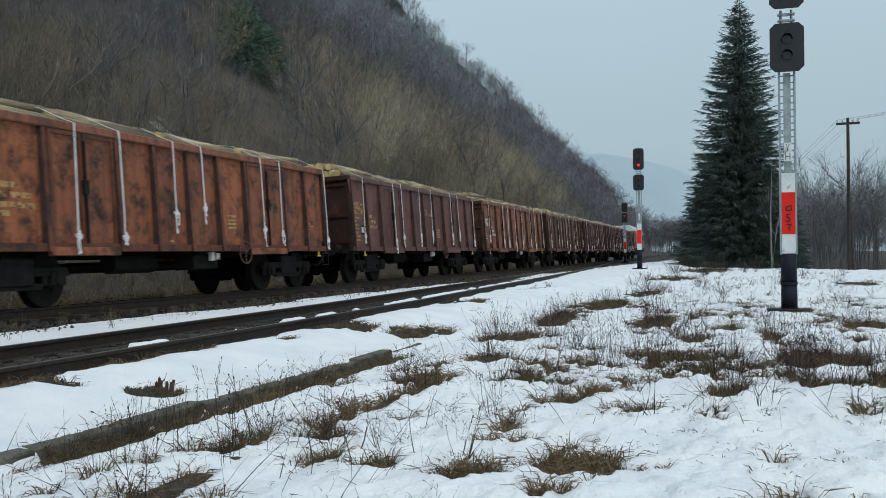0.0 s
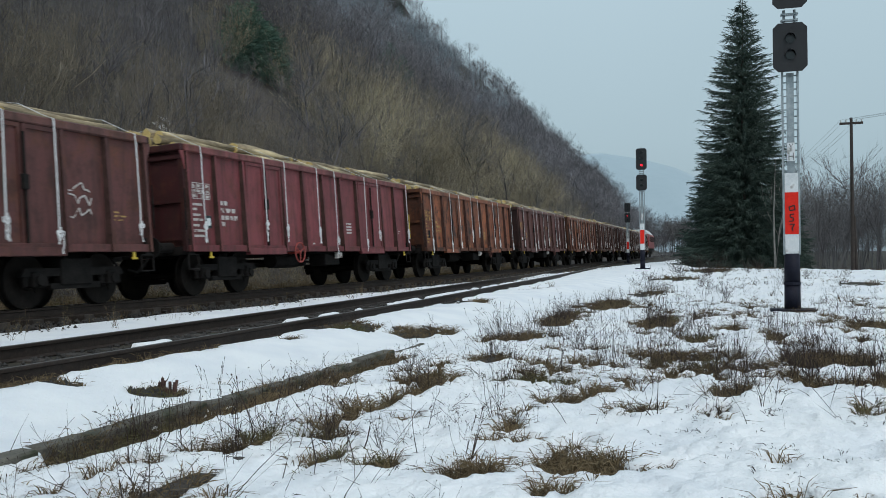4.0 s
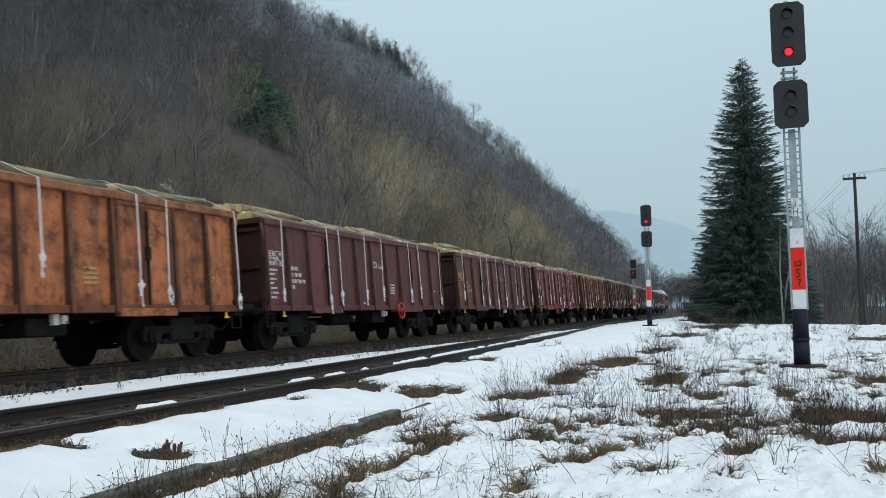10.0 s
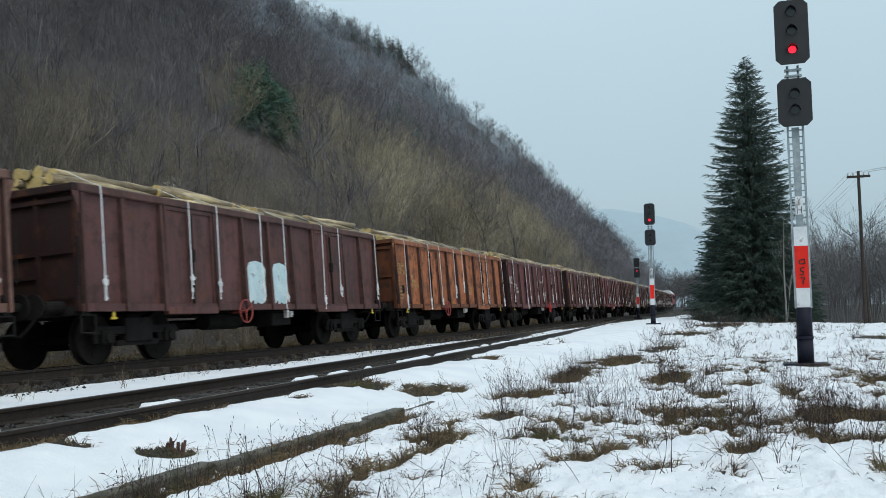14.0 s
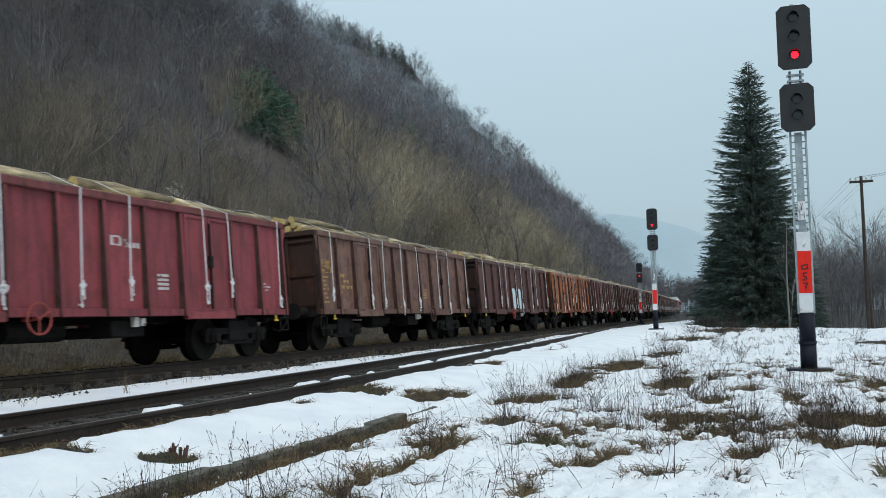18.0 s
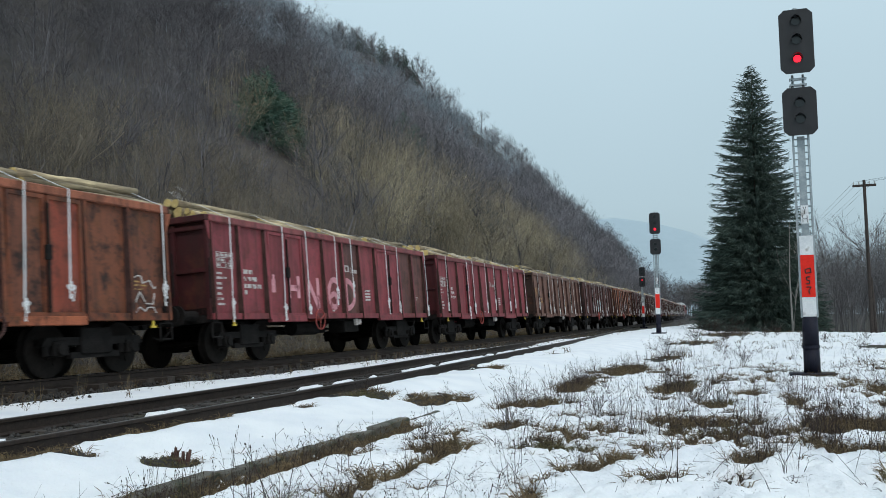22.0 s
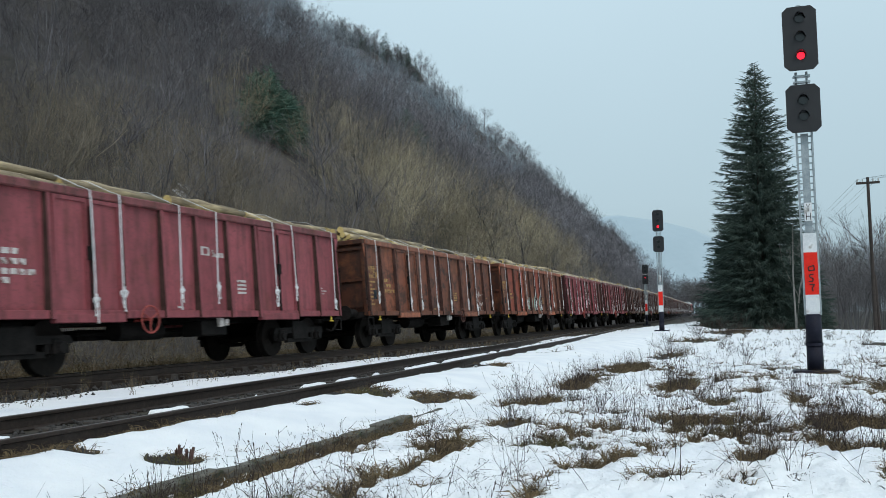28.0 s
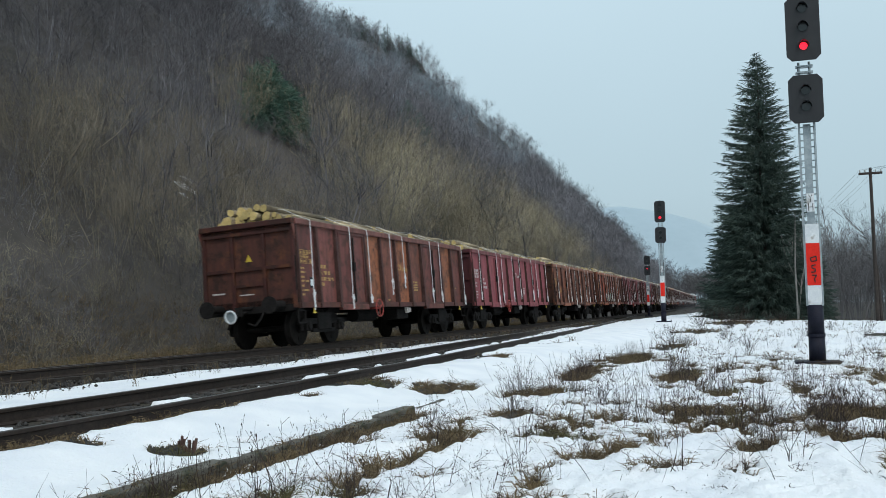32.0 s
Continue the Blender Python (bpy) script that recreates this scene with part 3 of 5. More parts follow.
# platform edge: a row of old concrete kerbstones
kerb = tagged(empty("kerb"), "old cracked concrete platform edge beside the siding", "kerb", kind="structure")
rng = random.Random(11)
y = -18.0
while y < 10.9:
    ln = rng.uniform(0.9, 1.1)
    k = Build().box(-0.08, 0.08, 0.012, ln - 0.012, -0.35, 0.0, 0.014).done("kerbstone", CONCRETE, kerb)
    k.location = (KERB_X + rng.uniform(-.015, .015), y, -0.335 + rng.uniform(-.02, .015) - 0.004 * max(0, y - 9))
    k.rotation_euler = (rng.uniform(-.01, .01), rng.uniform(-.03, .03), rng.uniform(-.01, .01))
    y += ln

# remains of a second edge: old squared timbers half sunk in the grass
for y0, ln in ((3.6, 1.5), (9.6, 1.2), (11.1, .9)):
    t = Build().box(-0.09, 0.09, 0, ln, -0.15, 0.0, 0.015).done("timber", SLEEPER)
    t.location, t.rotation_euler = (9.12, y0, float(ground_z(9.12, y0)) + 0.055), (0, 0, 0.02)
    tagged(t, "rotten squared timber half sunk in the grass", "timber", "old edging timbers")

# ---------------------------------------------------------------- vegetation
def strips(p0, p1, w0, w1, r):
    """Thin triangles from p0 (width w0) to p1 (point), each in a random plane."""
    d = p1 - p0
    side = np.cross(d, r.normal(size=d.shape))
    side /= np.linalg.norm(side, axis=1, keepdims=True) + 1e-9
    v = np.stack([p0 - side * w0[:, None] / 2, p0 + side * w0[:, None] / 2, p1 + side * w1[:, None] / 2, p1 - side * w1[:, None] / 2], 1)
    f = (np.arange(len(p0)) * 4)[:, None, None] + np.array([[0, 1, 2], [0, 2, 3]])[None]
    return v.reshape(-1, 3), f.reshape(-1, 3)


def bare_tree(seed, stems=1, forks=(5, 3, 3, 3), first=0.38, spread=0.55, width=0.012, taper=0.55, least=0.0016):
    """A leafless tree of about unit height: each limb forks again and again; returns verts and faces of thin blades."""
    r = np.random.RandomState(seed)
    P0, P1, W0, W1 = [], [], [], []
    ends = []
    for k in range(stems):
        d = np.array([r.normal() * (.05 if stems == 1 else .28), r.normal() * (.05 if stems == 1 else .28), 1.0])
        d /= np.linalg.norm(d)
        p = np.array([r.normal() * .03, r.normal() * .03, -.02]) if stems > 1 else np.array([0, 0, -.02])
        n = 3
        a = p
        for j in range(n):
            d = d + r.normal(size=3) * (.10 if stems == 1 else .22)
            d[2] = max(d[2], .4)
            d /= np.linalg.norm(d)
            q = a + d * first * (0.8 + .4 * r.rand()) / n
            for twice in range(2 if stems == 1 else 1):
                P0.append(a), P1.append(q), W0.append(width * (1 - .1 * j)), W1.append(width * (.9 - .1 * j))
            if j < n - 1:
                last = a
                a = q
        ends.append((last, q, d, first, width * .75))
    for level, n in enumerate(forks):
        nxt = []
        for p, q, d, l, w in ends:
            for k in range(n):
                t = 0.35 + 0.65 * r.rand() if level else 0.55 + .45 * r.rand()
                s = p + (q - p) * (t if k else 1.0)
                e = d * 0.9 + r.normal(size=3) * spread + np.array([0, 0, .18])
                e /= np.linalg.norm(e)
                ln = l * (0.45 + 0.35 * r.rand()) * (0.9 if level else 1.0)
                ww = max(w * taper, least)
                f = s + e * ln
                P0.append(s), P1.append(f), W0.append(ww), W1.append(ww * .45)
                nxt.append((s, f, e, ln, ww * .7))
        ends = nxt
    return strips(np.array(P0), np.array(P1), np.array(W0), np.array(W1), r)


def crown_tree(seed, limbs, twigs, mid, semi, width, thin, many=False, reach=0.075, upright=0.6):
    """A leafless tree with a rounded crown: crooked limbs reach out to a lumpy egg, and a haze of fine upright twigs grows on them."""
    r = np.random.RandomState(seed)
    mid, semi = np.array([r.normal() * .04, r.normal() * .04, mid]), np.array(semi)
    q = r.normal(size=(limbs, 3))
    q[:, 2] = np.abs(q[:, 2]) * .9 - .22
    q /= np.linalg.norm(q, axis=1, keepdims=True)
    end = mid + q * semi * (.66 + .42 * r.rand(limbs, 1))
    foot = r.normal(size=(limbs, 3)) * .04
    if many:
        foot[:, 2] = -.02
    else:
        foot = mid * (.45 + .55 * r.rand(limbs, 1))
    knee = foot + (end - foot) * .5 + r.normal(size=(limbs, 3)) * .025 + np.array([0, 0, .03])
    low = foot + (knee - foot) * .5 + r.normal(size=(limbs, 3)) * .012
    w = np.full(limbs, width * .20)
    P0, P1 = [foot, low, knee], [low, knee, end]
    W0, W1 = [w, w * .8, w * .62], [w * .8, w * .62, np.full(limbs, thin * .8)]
    if not many:
        lean = mid * .5 + r.normal(size=3) * .015
        P0.append(np.array([(0, 0, -.03), (0, 0, -.03), lean, lean]))
        P1.append(np.array([lean, lean, mid + (0, 0, semi[2] * .3), mid + (0, 0, semi[2] * .3)]))
        W0.append(np.array([width, width, width * .7, width * .7]))
        W1.append(np.array([width * .7, width * .7, width * .25, width * .25]))
    v, f = strips(np.concatenate(P0), np.concatenate(P1), np.concatenate(W0), np.concatenate(W1), r)
    n = limbs * twigs
    k = np.repeat(np.arange(limbs), twigs)
    t = r.rand(n, 1) ** 0.65
    base = np.where(t < .3, low[k] + (knee - low)[k] * t / .3, knee[k] + (end - knee)[k] * (t - .3) / .7) + r.normal(size=(n, 3)) * .030
    d = (base - mid) / semi * .45 + np.array([0, 0, upright]) + r.normal(size=(n, 3)) * .42
    d /= np.linalg.norm(d, axis=1, keepdims=True)
    tip = base + d * reach * (.5 + r.rand(n, 1))
    side = np.cross(d, r.normal(size=(n, 3)))
    side *= thin * .5 * (.6 + .8 * r.rand(n, 1)) / (np.linalg.norm(side, axis=1, keepdims=True) + 1e-9)
    tv = np.stack([base - side, base + side, tip], 1).reshape(-1, 3)
    return np.concatenate([v, tv]), np.concatenate([f, len(v) + np.arange(3 * n).reshape(-1, 3)])


def forked_tree(seed, limbs=7, boughs=4, twigs=7, stems=1, width=.020, spread=.5):
    """A leafless tree of about unit height seen close enough to show its branching: bent trunk, limbs, boughs and fine twigs."""
    r = np.random.RandomState(seed)
    P0, P1, W0, W1 = [], [], [], []

    def grow(a, d, ln, w, parts, wobble):
        pts = [a]
        for j in range(parts):
            d = d + r.normal(size=3) * wobble + np.array([0, 0, .06])
            d /= np.linalg.norm(d)
            b = a + d * ln / parts
            P0.append(a), P1.append(b), W0.append(w * (1 - .5 * j / parts)), W1.append(w * (1 - .5 * (j + 1) / parts))
            pts.append(b)
            a = b
        return pts, d

    T0, TD = [], []
    for k in range(stems):
        lean = .10 if stems == 1 else .38
        d0 = np.array([r.normal() * lean, r.normal() * lean, 1.0])
        trunk, td = grow(np.array([r.normal() * .03, r.normal() * .03, -.03]), d0 / np.linalg.norm(d0), .72 + .2 * r.rand(), width, 5, .10)
        for m in range(limbs):
            q = .25 + .75 * r.rand()
            i = min(int(q * 5), 4)
            a = trunk[i] + (trunk[i + 1] - trunk[i]) * r.rand()
            d = td * .55 + r.normal(size=3) * np.array([spread, spread, .18]) + np.array([0, 0, .30])
            limb, ld = grow(a, d / np.linalg.norm(d), (.42 - .26 * q) * (.8 + .5 * r.rand()), width * .42, 3, .16)
            for n in range(boughs):
                i = r.randint(3)
                a = limb[i] + (limb[i + 1] - limb[i]) * r.rand()
                d = ld * .7 + r.normal(size=3) * .42 + np.array([0, 0, .22])
                bough, bd = grow(a, d / np.linalg.norm(d), .10 + .12 * r.rand(), width * .19, 2, .18)
                for t in range(twigs):
                    i = r.randint(2)
                    T0.append(bough[i] + (bough[i + 1] - bough[i]) * r.rand()), TD.append(bd)
    v, f = strips(np.array(P0), np.array(P1), np.array(W0), np.array(W1), r)
    base, d = np.array(T0), np.array(TD)
    d = d * .8 + r.normal(size=d.shape) * .40 + np.array([0, 0, .25])
    d /= np.linalg.norm(d, axis=1, keepdims=True)
    side = np.cross(d, r.normal(size=d.shape))
    side *= width * .045 / (np.linalg.norm(side, axis=1, keepdims=True) + 1e-9)
    tv = np.stack([base - side, base + side, base + d * (.05 + .09 * r.rand(len(base), 1))], 1).reshape(-1, 3)
    return np.concatenate([v, tv]), np.concatenate([f, len(v) + np.arange(len(tv)).reshape(-1, 3)])


def plant(name, kinds, places, heights, mat, label, category, seed, kind="stuff"):
    """Many copies of a few tree meshes, turned and scaled, in one mesh."""
    r = np.random.RandomState(seed)
    V, F, n = [], [], 0
    pick = r.randint(len(kinds), size=len(places))
    for k, (bv, bf) in enumerate(kinds):
        sel = np.where(pick == k)[0]
        if not len(sel):
            continue
        a = r.rand(len(sel)) * 6.28
        h = heights[sel]
        c, s = (np.cos(a) * h)[:, None], (np.sin(a) * h)[:, None]
        wide = (0.8 + 0.5 * r.rand(len(sel)))[:, None]
        v = np.stack([(bv[:, 0] * c - bv[:, 1] * s) * wide, (bv[:, 0] * s + bv[:, 1] * c) * wide, bv[:, 2] * h[:, None]], -1) + places[sel][:, None]
        f = bf[None] + (n + len(bv) * np.arange(len(sel)))[:, None, None]
        V.append(v.reshape(-1, 3)), F.append(f.reshape(-1, 3))
        n += len(bv) * len(sel)
    return tri_mesh(name, np.concatenate(V), np.concatenate(F), mat, label, category, kind)


def hill_places(seed, count, d0, d1, y0, y1, power=1.0, sink=0.2, low=False):
    r = np.random.RandomState(seed)
    y = y0 + (y1 - y0) * r.rand(count)
    d = d0 + (d1 - d0) * r.rand(count) ** power
    x = line_x(y) - d
    # glades below the two groups of pines
    k = np.ones(count, bool)
    for px, py, w in ((-23.3, 58.5, 2.3), (-36.5, 114.5, 4.0)):
        ax, ay = (12 - px), -py
        ln = math.hypot(ax, ay)
        s = ((x - px) * ax + (y - py) * ay) / ln
        k &= ~((s > -3) & (s < 17) & (np.abs((x - px) * ay - (y - py) * ax) / ln < w))
    if not low:
        x, y = x[k], y[k]
    return np.stack([x, y, ground_z(x, y) - sink], -1), r


WOOD = [crown_tree(s, 20, 42, .60, (.27, .27, .34), .012, .0020, reach=.06) for s in (1, 2, 3, 4, 5)]
FARWOOD = [crown_tree(s, 15, 24, .60, (.29, .29, .36), .015, .0042, reach=.065) for s in (6, 7, 8, 9)]
SHRUB = [crown_tree(s, 16, 28, .46, (.46, .46, .40), .006, .0022, True, .055) for s in (11, 12, 13, 14)]
NEAR = [bare_tree(s, 5, (3, 3, 2), 0.42, 0.60, 0.0050, 0.68, 0.0022) for s in (21, 22, 23, 24)]
LOW = [bare_tree(s, 5, (3, 2), 0.5, 0.6, 0.010, 0.62, 0.0045) for s in (25, 26, 27, 28)]
NEARWOOD = [forked_tree(s, 9, 5, 11, 1, .0125, .5) for s in (31, 32, 33, 34)]
CLUMP = [forked_tree(s, 6, 4, 10, 3, .0085, .55) for s in (35, 36, 37)]
WILLOW = [forked_tree(s, 6, 4, 10, 3, .0075, .55) for s in (41, 42)] + [crown_tree(s, 22, 34, .50, (.42, .42, .40), .0075, .0017, True, .065, .6) for s in (43, 47)]


def lower_near(p):
    """Height of growth on the hill: scrubby close to the line's near end, full wood farther along."""
    return 0.66 + 0.34 * smooth(28, 75, p[:, 1])


def clumped(p, r, scale, seed, level):
    """Keep the places where a slow noise stands above the level, so that the wood grows in clumps."""
    k = fbm(p[:, 0] * scale, p[:, 1] * scale, seed, 3) > level
    return p[k]


p, r = hill_places(1, 1500, 46, 190, 60, 330, 0.9)
p = p[p[:, 0] > 0 - 1.2 * p[:, 1]]
plant("high_wood", FARWOOD, p, 8 + 5.5 * r.rand(len(p)), TWIG_HIGH, "leafless frosted grey beech wood high on the hillside, haze in its colour", "wood", 1)
p, r = hill_places(7, 1300, 30, 190, 300, 700, 0.9)
plant("ridge_wood", FARWOOD, p, 7 + 10 * r.rand(len(p)), TWIG, "leafless misty wood along the far ridge", "wood", 17)
p, r = hill_places(6, 620, 22, 60, 110, 330)
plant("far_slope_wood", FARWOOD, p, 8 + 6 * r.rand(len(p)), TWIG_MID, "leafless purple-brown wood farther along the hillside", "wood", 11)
p, r = hill_places(26, 620, 20, 66, 22, 115)
p = p[p[:, 0] > 0 - 1.2 * p[:, 1]]
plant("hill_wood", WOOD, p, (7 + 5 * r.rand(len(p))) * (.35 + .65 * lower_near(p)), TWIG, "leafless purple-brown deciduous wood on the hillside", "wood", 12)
p, r = hill_places(16, 420, 7, 62, 300, 640)
plant("far_hill_foot_wood", FARWOOD, p, 9 + 6 * r.rand(len(p)), TWIG, "leafless brown wood at the far foot of the hill", "wood", 21)
p, r = hill_places(2, 560, 9, 28, 6, 150)
p = p[(p[:, 1] < 50) | (r.rand(len(p)) < .4)]
plant("hill_thicket", CLUMP + NEARWOOD, p, (4 + 4 * r.rand(len(p))) * lower_near(p), TWIG, "dense leafless brown thicket at the hill's foot", "thicket", 2)
p, r = hill_places(22, 330, 8, 34, 145, 330)
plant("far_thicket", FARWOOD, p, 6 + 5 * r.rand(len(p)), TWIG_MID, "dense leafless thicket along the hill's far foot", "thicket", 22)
p, r = hill_places(3, 420, 7.5, 15, 12, 62)
p = clumped(p, r, .055, 77, .50)
plant("willow_scrub", WILLOW, p, (4.2 + 3 * r.rand(len(p))) * lower_near(p), TWIG_BROWN, "brown leafless willow scrub on the lower slope", "thicket", 3)
p, r = hill_places(4, 260, 4.9, 9, 8, 64)
plant("trackside_brush", SHRUB + NEAR, p, 0.9 + 1.8 * r.rand(len(p)) ** 1.5, TWIG_TAN, "dry brown brushwood beside the main line", "brushwood", 4)
WILLOW_HIGH = [crown_tree(s, 24, 34, .50, (.44, .44, .42), .008, .0018, True, .06, .65) for s in (44, 45, 46)]
p, r = hill_places(33, 380, 9, 23, 50, 140)
p = clumped(p, r, .05, 78, .36)
plant("willow_grove", WILLOW_HIGH, p, 5.5 + 3.5 * r.rand(len(p)), TWIG_TAN, "rounded tan willow crowns on the lower slope", "thicket", 33)
p, r = hill_places(34, 220, 4.0, 8.5, 9, 48)
plant("bank_brush", NEAR, p, 0.5 + 0.9 * r.rand(len(p)), TWIG_TAN, "low dry brush on the bank behind the main line", "brushwood", 34)
p, r = hill_places(15, 300, 5.2, 14, 3, 60)
plant("dark_brush", SHRUB + NEAR, p, 1.4 + 2.2 * r.rand(len(p)), TWIG, "dark leafless brushwood beside the main line", "brushwood", 14)
p, r = hill_places(5, 130, 8, 22, 12, 90)
plant("slope_saplings", NEARWOOD, p, (5.5 + 4 * r.rand(len(p))) * (.2 + .8 * lower_near(p)), TWIG, "thin leafless saplings above the line", "saplings", 5)

p, r = hill_places(35, 1900, 5.0, 48, 8, 125, low=True)
plant("slope_undergrowth", LOW, p, 0.8 + 1.4 * r.rand(len(p)), TWIG, "low tangled undergrowth all over the wooded slope", "undergrowth", 35)

p, r = hill_places(36, 520, 3.4, 9, 9, 48, low=True)
plant("bank_undergrowth", LOW, p, 0.6 + 1.1 * r.rand(len(p)), TWIG_BROWN, "tangled brown undergrowth on the bank behind the main line", "undergrowth", 36)

# thicket past the meadow and at the line's far end
r = np.random.RandomState(8)
y = 90 + 60 * r.rand(330)
x = 14.5 + 42 * r.rand(330) + (y - 95) * 0.12
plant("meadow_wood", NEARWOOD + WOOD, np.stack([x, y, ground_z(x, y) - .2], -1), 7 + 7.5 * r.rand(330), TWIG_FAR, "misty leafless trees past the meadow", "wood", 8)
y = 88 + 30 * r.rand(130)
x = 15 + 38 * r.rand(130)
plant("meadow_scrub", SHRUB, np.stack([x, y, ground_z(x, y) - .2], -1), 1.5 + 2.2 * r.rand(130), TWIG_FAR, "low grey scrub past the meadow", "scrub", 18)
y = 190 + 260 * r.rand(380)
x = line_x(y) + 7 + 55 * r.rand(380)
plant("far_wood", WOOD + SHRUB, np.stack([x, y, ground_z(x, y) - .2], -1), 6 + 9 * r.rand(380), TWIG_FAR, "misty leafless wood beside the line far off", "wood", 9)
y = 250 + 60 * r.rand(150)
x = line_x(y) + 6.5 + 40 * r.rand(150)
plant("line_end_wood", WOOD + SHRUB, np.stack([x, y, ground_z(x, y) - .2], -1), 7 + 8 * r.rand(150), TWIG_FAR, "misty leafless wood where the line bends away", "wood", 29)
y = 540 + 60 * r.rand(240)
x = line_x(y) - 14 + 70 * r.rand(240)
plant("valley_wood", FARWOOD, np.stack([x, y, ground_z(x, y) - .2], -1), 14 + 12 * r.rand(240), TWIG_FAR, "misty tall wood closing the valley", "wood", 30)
y = 80 + 50 * r.rand(130)
x = 3.0 + 11 * r.rand(130)
plant("spruce_undergrowth", SHRUB, np.stack([x, y, ground_z(x, y) - .1], -1), 1.0 + 2.2 * r.rand(130), TWIG, "brown undergrowth round the spruce", "undergrowth", 10)


def conifer(height, radius, tiers, seed, blades, droop=0.25, fine=1.0):
    """Whorls of drooping boughs clad in short needle sprays, with an uneven outline."""
    r = np.random.RandomState(seed)
    P0, P1, W0, W1 = [], [], [], []
    for t in range(tiers):
        q = t / (tiers - 1)
        z = height * (0.05 + 0.945 * q)
        reach = radius * (1 - q) ** 0.60 * (0.88 + 0.2 * r.rand()) + 0.10
        for k in range(int(10 + 16 * (1 - q))):
            a = r.rand() * 6.28
            l = reach * (0.60 + 0.50 * r.rand())
            rise = 0.16 - droop * (1 - q) * 1.5
            tip = np.array([math.cos(a) * l, math.sin(a) * l, rise * l + 0.08 * l * r.normal()])
            root = np.array([0, 0, z + 0.2 * r.normal()])
            n = max(4, int(blades * l / radius))
            s = ((np.arange(n) + r.rand(n)) / n) ** 0.8
            bend = droop * l * (0.9 * s * s - 0.9 * s)
            base = root + tip * s[:, None] + np.stack([0 * s, 0 * s, bend], -1)
            d = tip / l * (0.4 + 0.9 * s[:, None]) + r.normal(size=(n, 3)) * 0.45
            d[:, 2] -= 0.75 * (1 - s ** 3)
            ln = (0.12 + 0.28 * r.rand(n)) * (0.6 + 0.4 * (1 - q)) * fine * (1.25 - 0.5 * s)
            P0.append(base), P1.append(base + d * ln[:, None]), W0.append(0.09 * ln + 0.022 * fine), W1.append(0.010 * np.ones(n))
    return strips(np.concatenate(P0), np.concatenate(P1), np.concatenate(W0), np.concatenate(W1), r)


SPRUCE_AT = (10.9, 75.0)
spruce = tagged(empty("spruce_tree", (*SPRUCE_AT, float(ground_z(*SPRUCE_AT)))), "tall dark green spruce standing past the snowy meadow", "tree")
Build().tube((0, 0, -0.3), (0, 0, 10), 0.32, 0.18, 10).tube((0, 0, 10), (0.1, 0, 21.3), 0.18, 0.02, 8).done("trunk", TRUNK, spruce)
v, f = conifer(21.2, 4.6, 84, 4, 150, 0.25, 1.3)
o = tri_mesh("crown", v, f, NEEDLE, "dense drooping dark needle boughs", "", "")
o.parent = spruce
for (x, y, h, rad, sd) in ((8.6, 78, 9.5, 3.3, 5), (13.4, 79, 8.5, 3.0, 6)):
    t = tagged(empty("spruce_tree", (x, y, float(ground_z(x, y)))), "smaller dark spruce crowding beside the tall one", "tree")
    Build().tube((0, 0, -0.3), (0, 0, h * .95), 0.16, 0.02, 8).done("trunk", TRUNK, t)
    v, f = conifer(h, rad, 40, sd, 90, 0.25, 1.3)
    o = tri_mesh("crown", v, f, NEEDLE, "", "", "")
    o.parent = t
# pines among the bare wood on the hill, and dark conifers along its skyline
PINES = [(-23.3, 58.5, 5.8), (-22.9, 59.9, 4.6), (-23.9, 57.6, 5.0), (-23.4, 61.6, 4.0), (-36.2, 116.3, 9.0), (-35.1, 117.8, 8.0), (-37.1, 114.3, 6.6), (-41.8, 113.3, 5.4)]
rng = random.Random(31)
for k in range(30):
    way, dist = radians(22.0 + 7.6 * (k + rng.random()) / 30), rng.uniform(372, 392) + 22 * (k < 12)
    PINES.append((12.2 - dist * math.sin(way), dist * math.cos(way), rng.uniform(8.5, 13.5)))
for k, (x, y, h) in enumerate(PINES):
    t = tagged(empty("pine_tree", (x, y, float(ground_z(x, y)) - .3)), "green pine among bare trees on the hillside" if k < 8 else "dark conifer on the hill's misty skyline", "tree", "pines on the hill")
    Build().tube((0, 0, -0.5), (0, 0, h * .9), 0.2, 0.04, 7).done("trunk", TRUNK, t)
    v, f = conifer(h, h * (.42 if k < 8 else .27), 20 if k < 8 else 13, 40 + k, 40 if k < 8 else 15, 0.1, 1.5 if k < 8 else 2.8)
    o = tri_mesh("crown", v, f, PINE if k < 8 else NEEDLE, "", "", "")
    o.parent = t

# sapling beside the near signal
sap = tagged(empty("sapling", (13.1, 69.0, float(ground_z(13.1, 69.0)))), "slender pale leafless sapling on the meadow", "tree")
v, f = bare_tree(51, 1, (7, 3, 3, 2), 0.42, 0.36, 0.012, 0.5, 0.0016)
o = tri_mesh("branchwork", v * 8.2, f, PALEBARK, "", "", "")
o.parent = sap
Build().tube((0, 0, -0.1), (-0.05, 0, 4.0), 0.075, 0.05, 8).tube((-0.05, 0, 4.0), (0.12, 0, 8.0), 0.05, 0.008, 6).done("trunk", PALEBARK, sap, "smooth pale trunk")


# grass tufts and weeds on the meadow
def tufts(name, places, size, blades, mat, label, seed, stiff=0.6, width=0.006):
    r = np.random.RandomState(seed)
    n = len(places) * blades
    c = np.repeat(places, blades, 0)
    s = np.repeat(size, blades)
    a = r.rand(n) * 6.28
    p0 = c + np.stack([np.cos(a), np.sin(a), 0 * a], -1) * (s * 0.35 * r.rand(n))[:, None]
    out = np.stack([np.cos(a), np.sin(a), 0 * a], -1) * (0.35 + 0.7 * r.rand(n))[:, None] + r.normal(size=(n, 3)) * 0.2
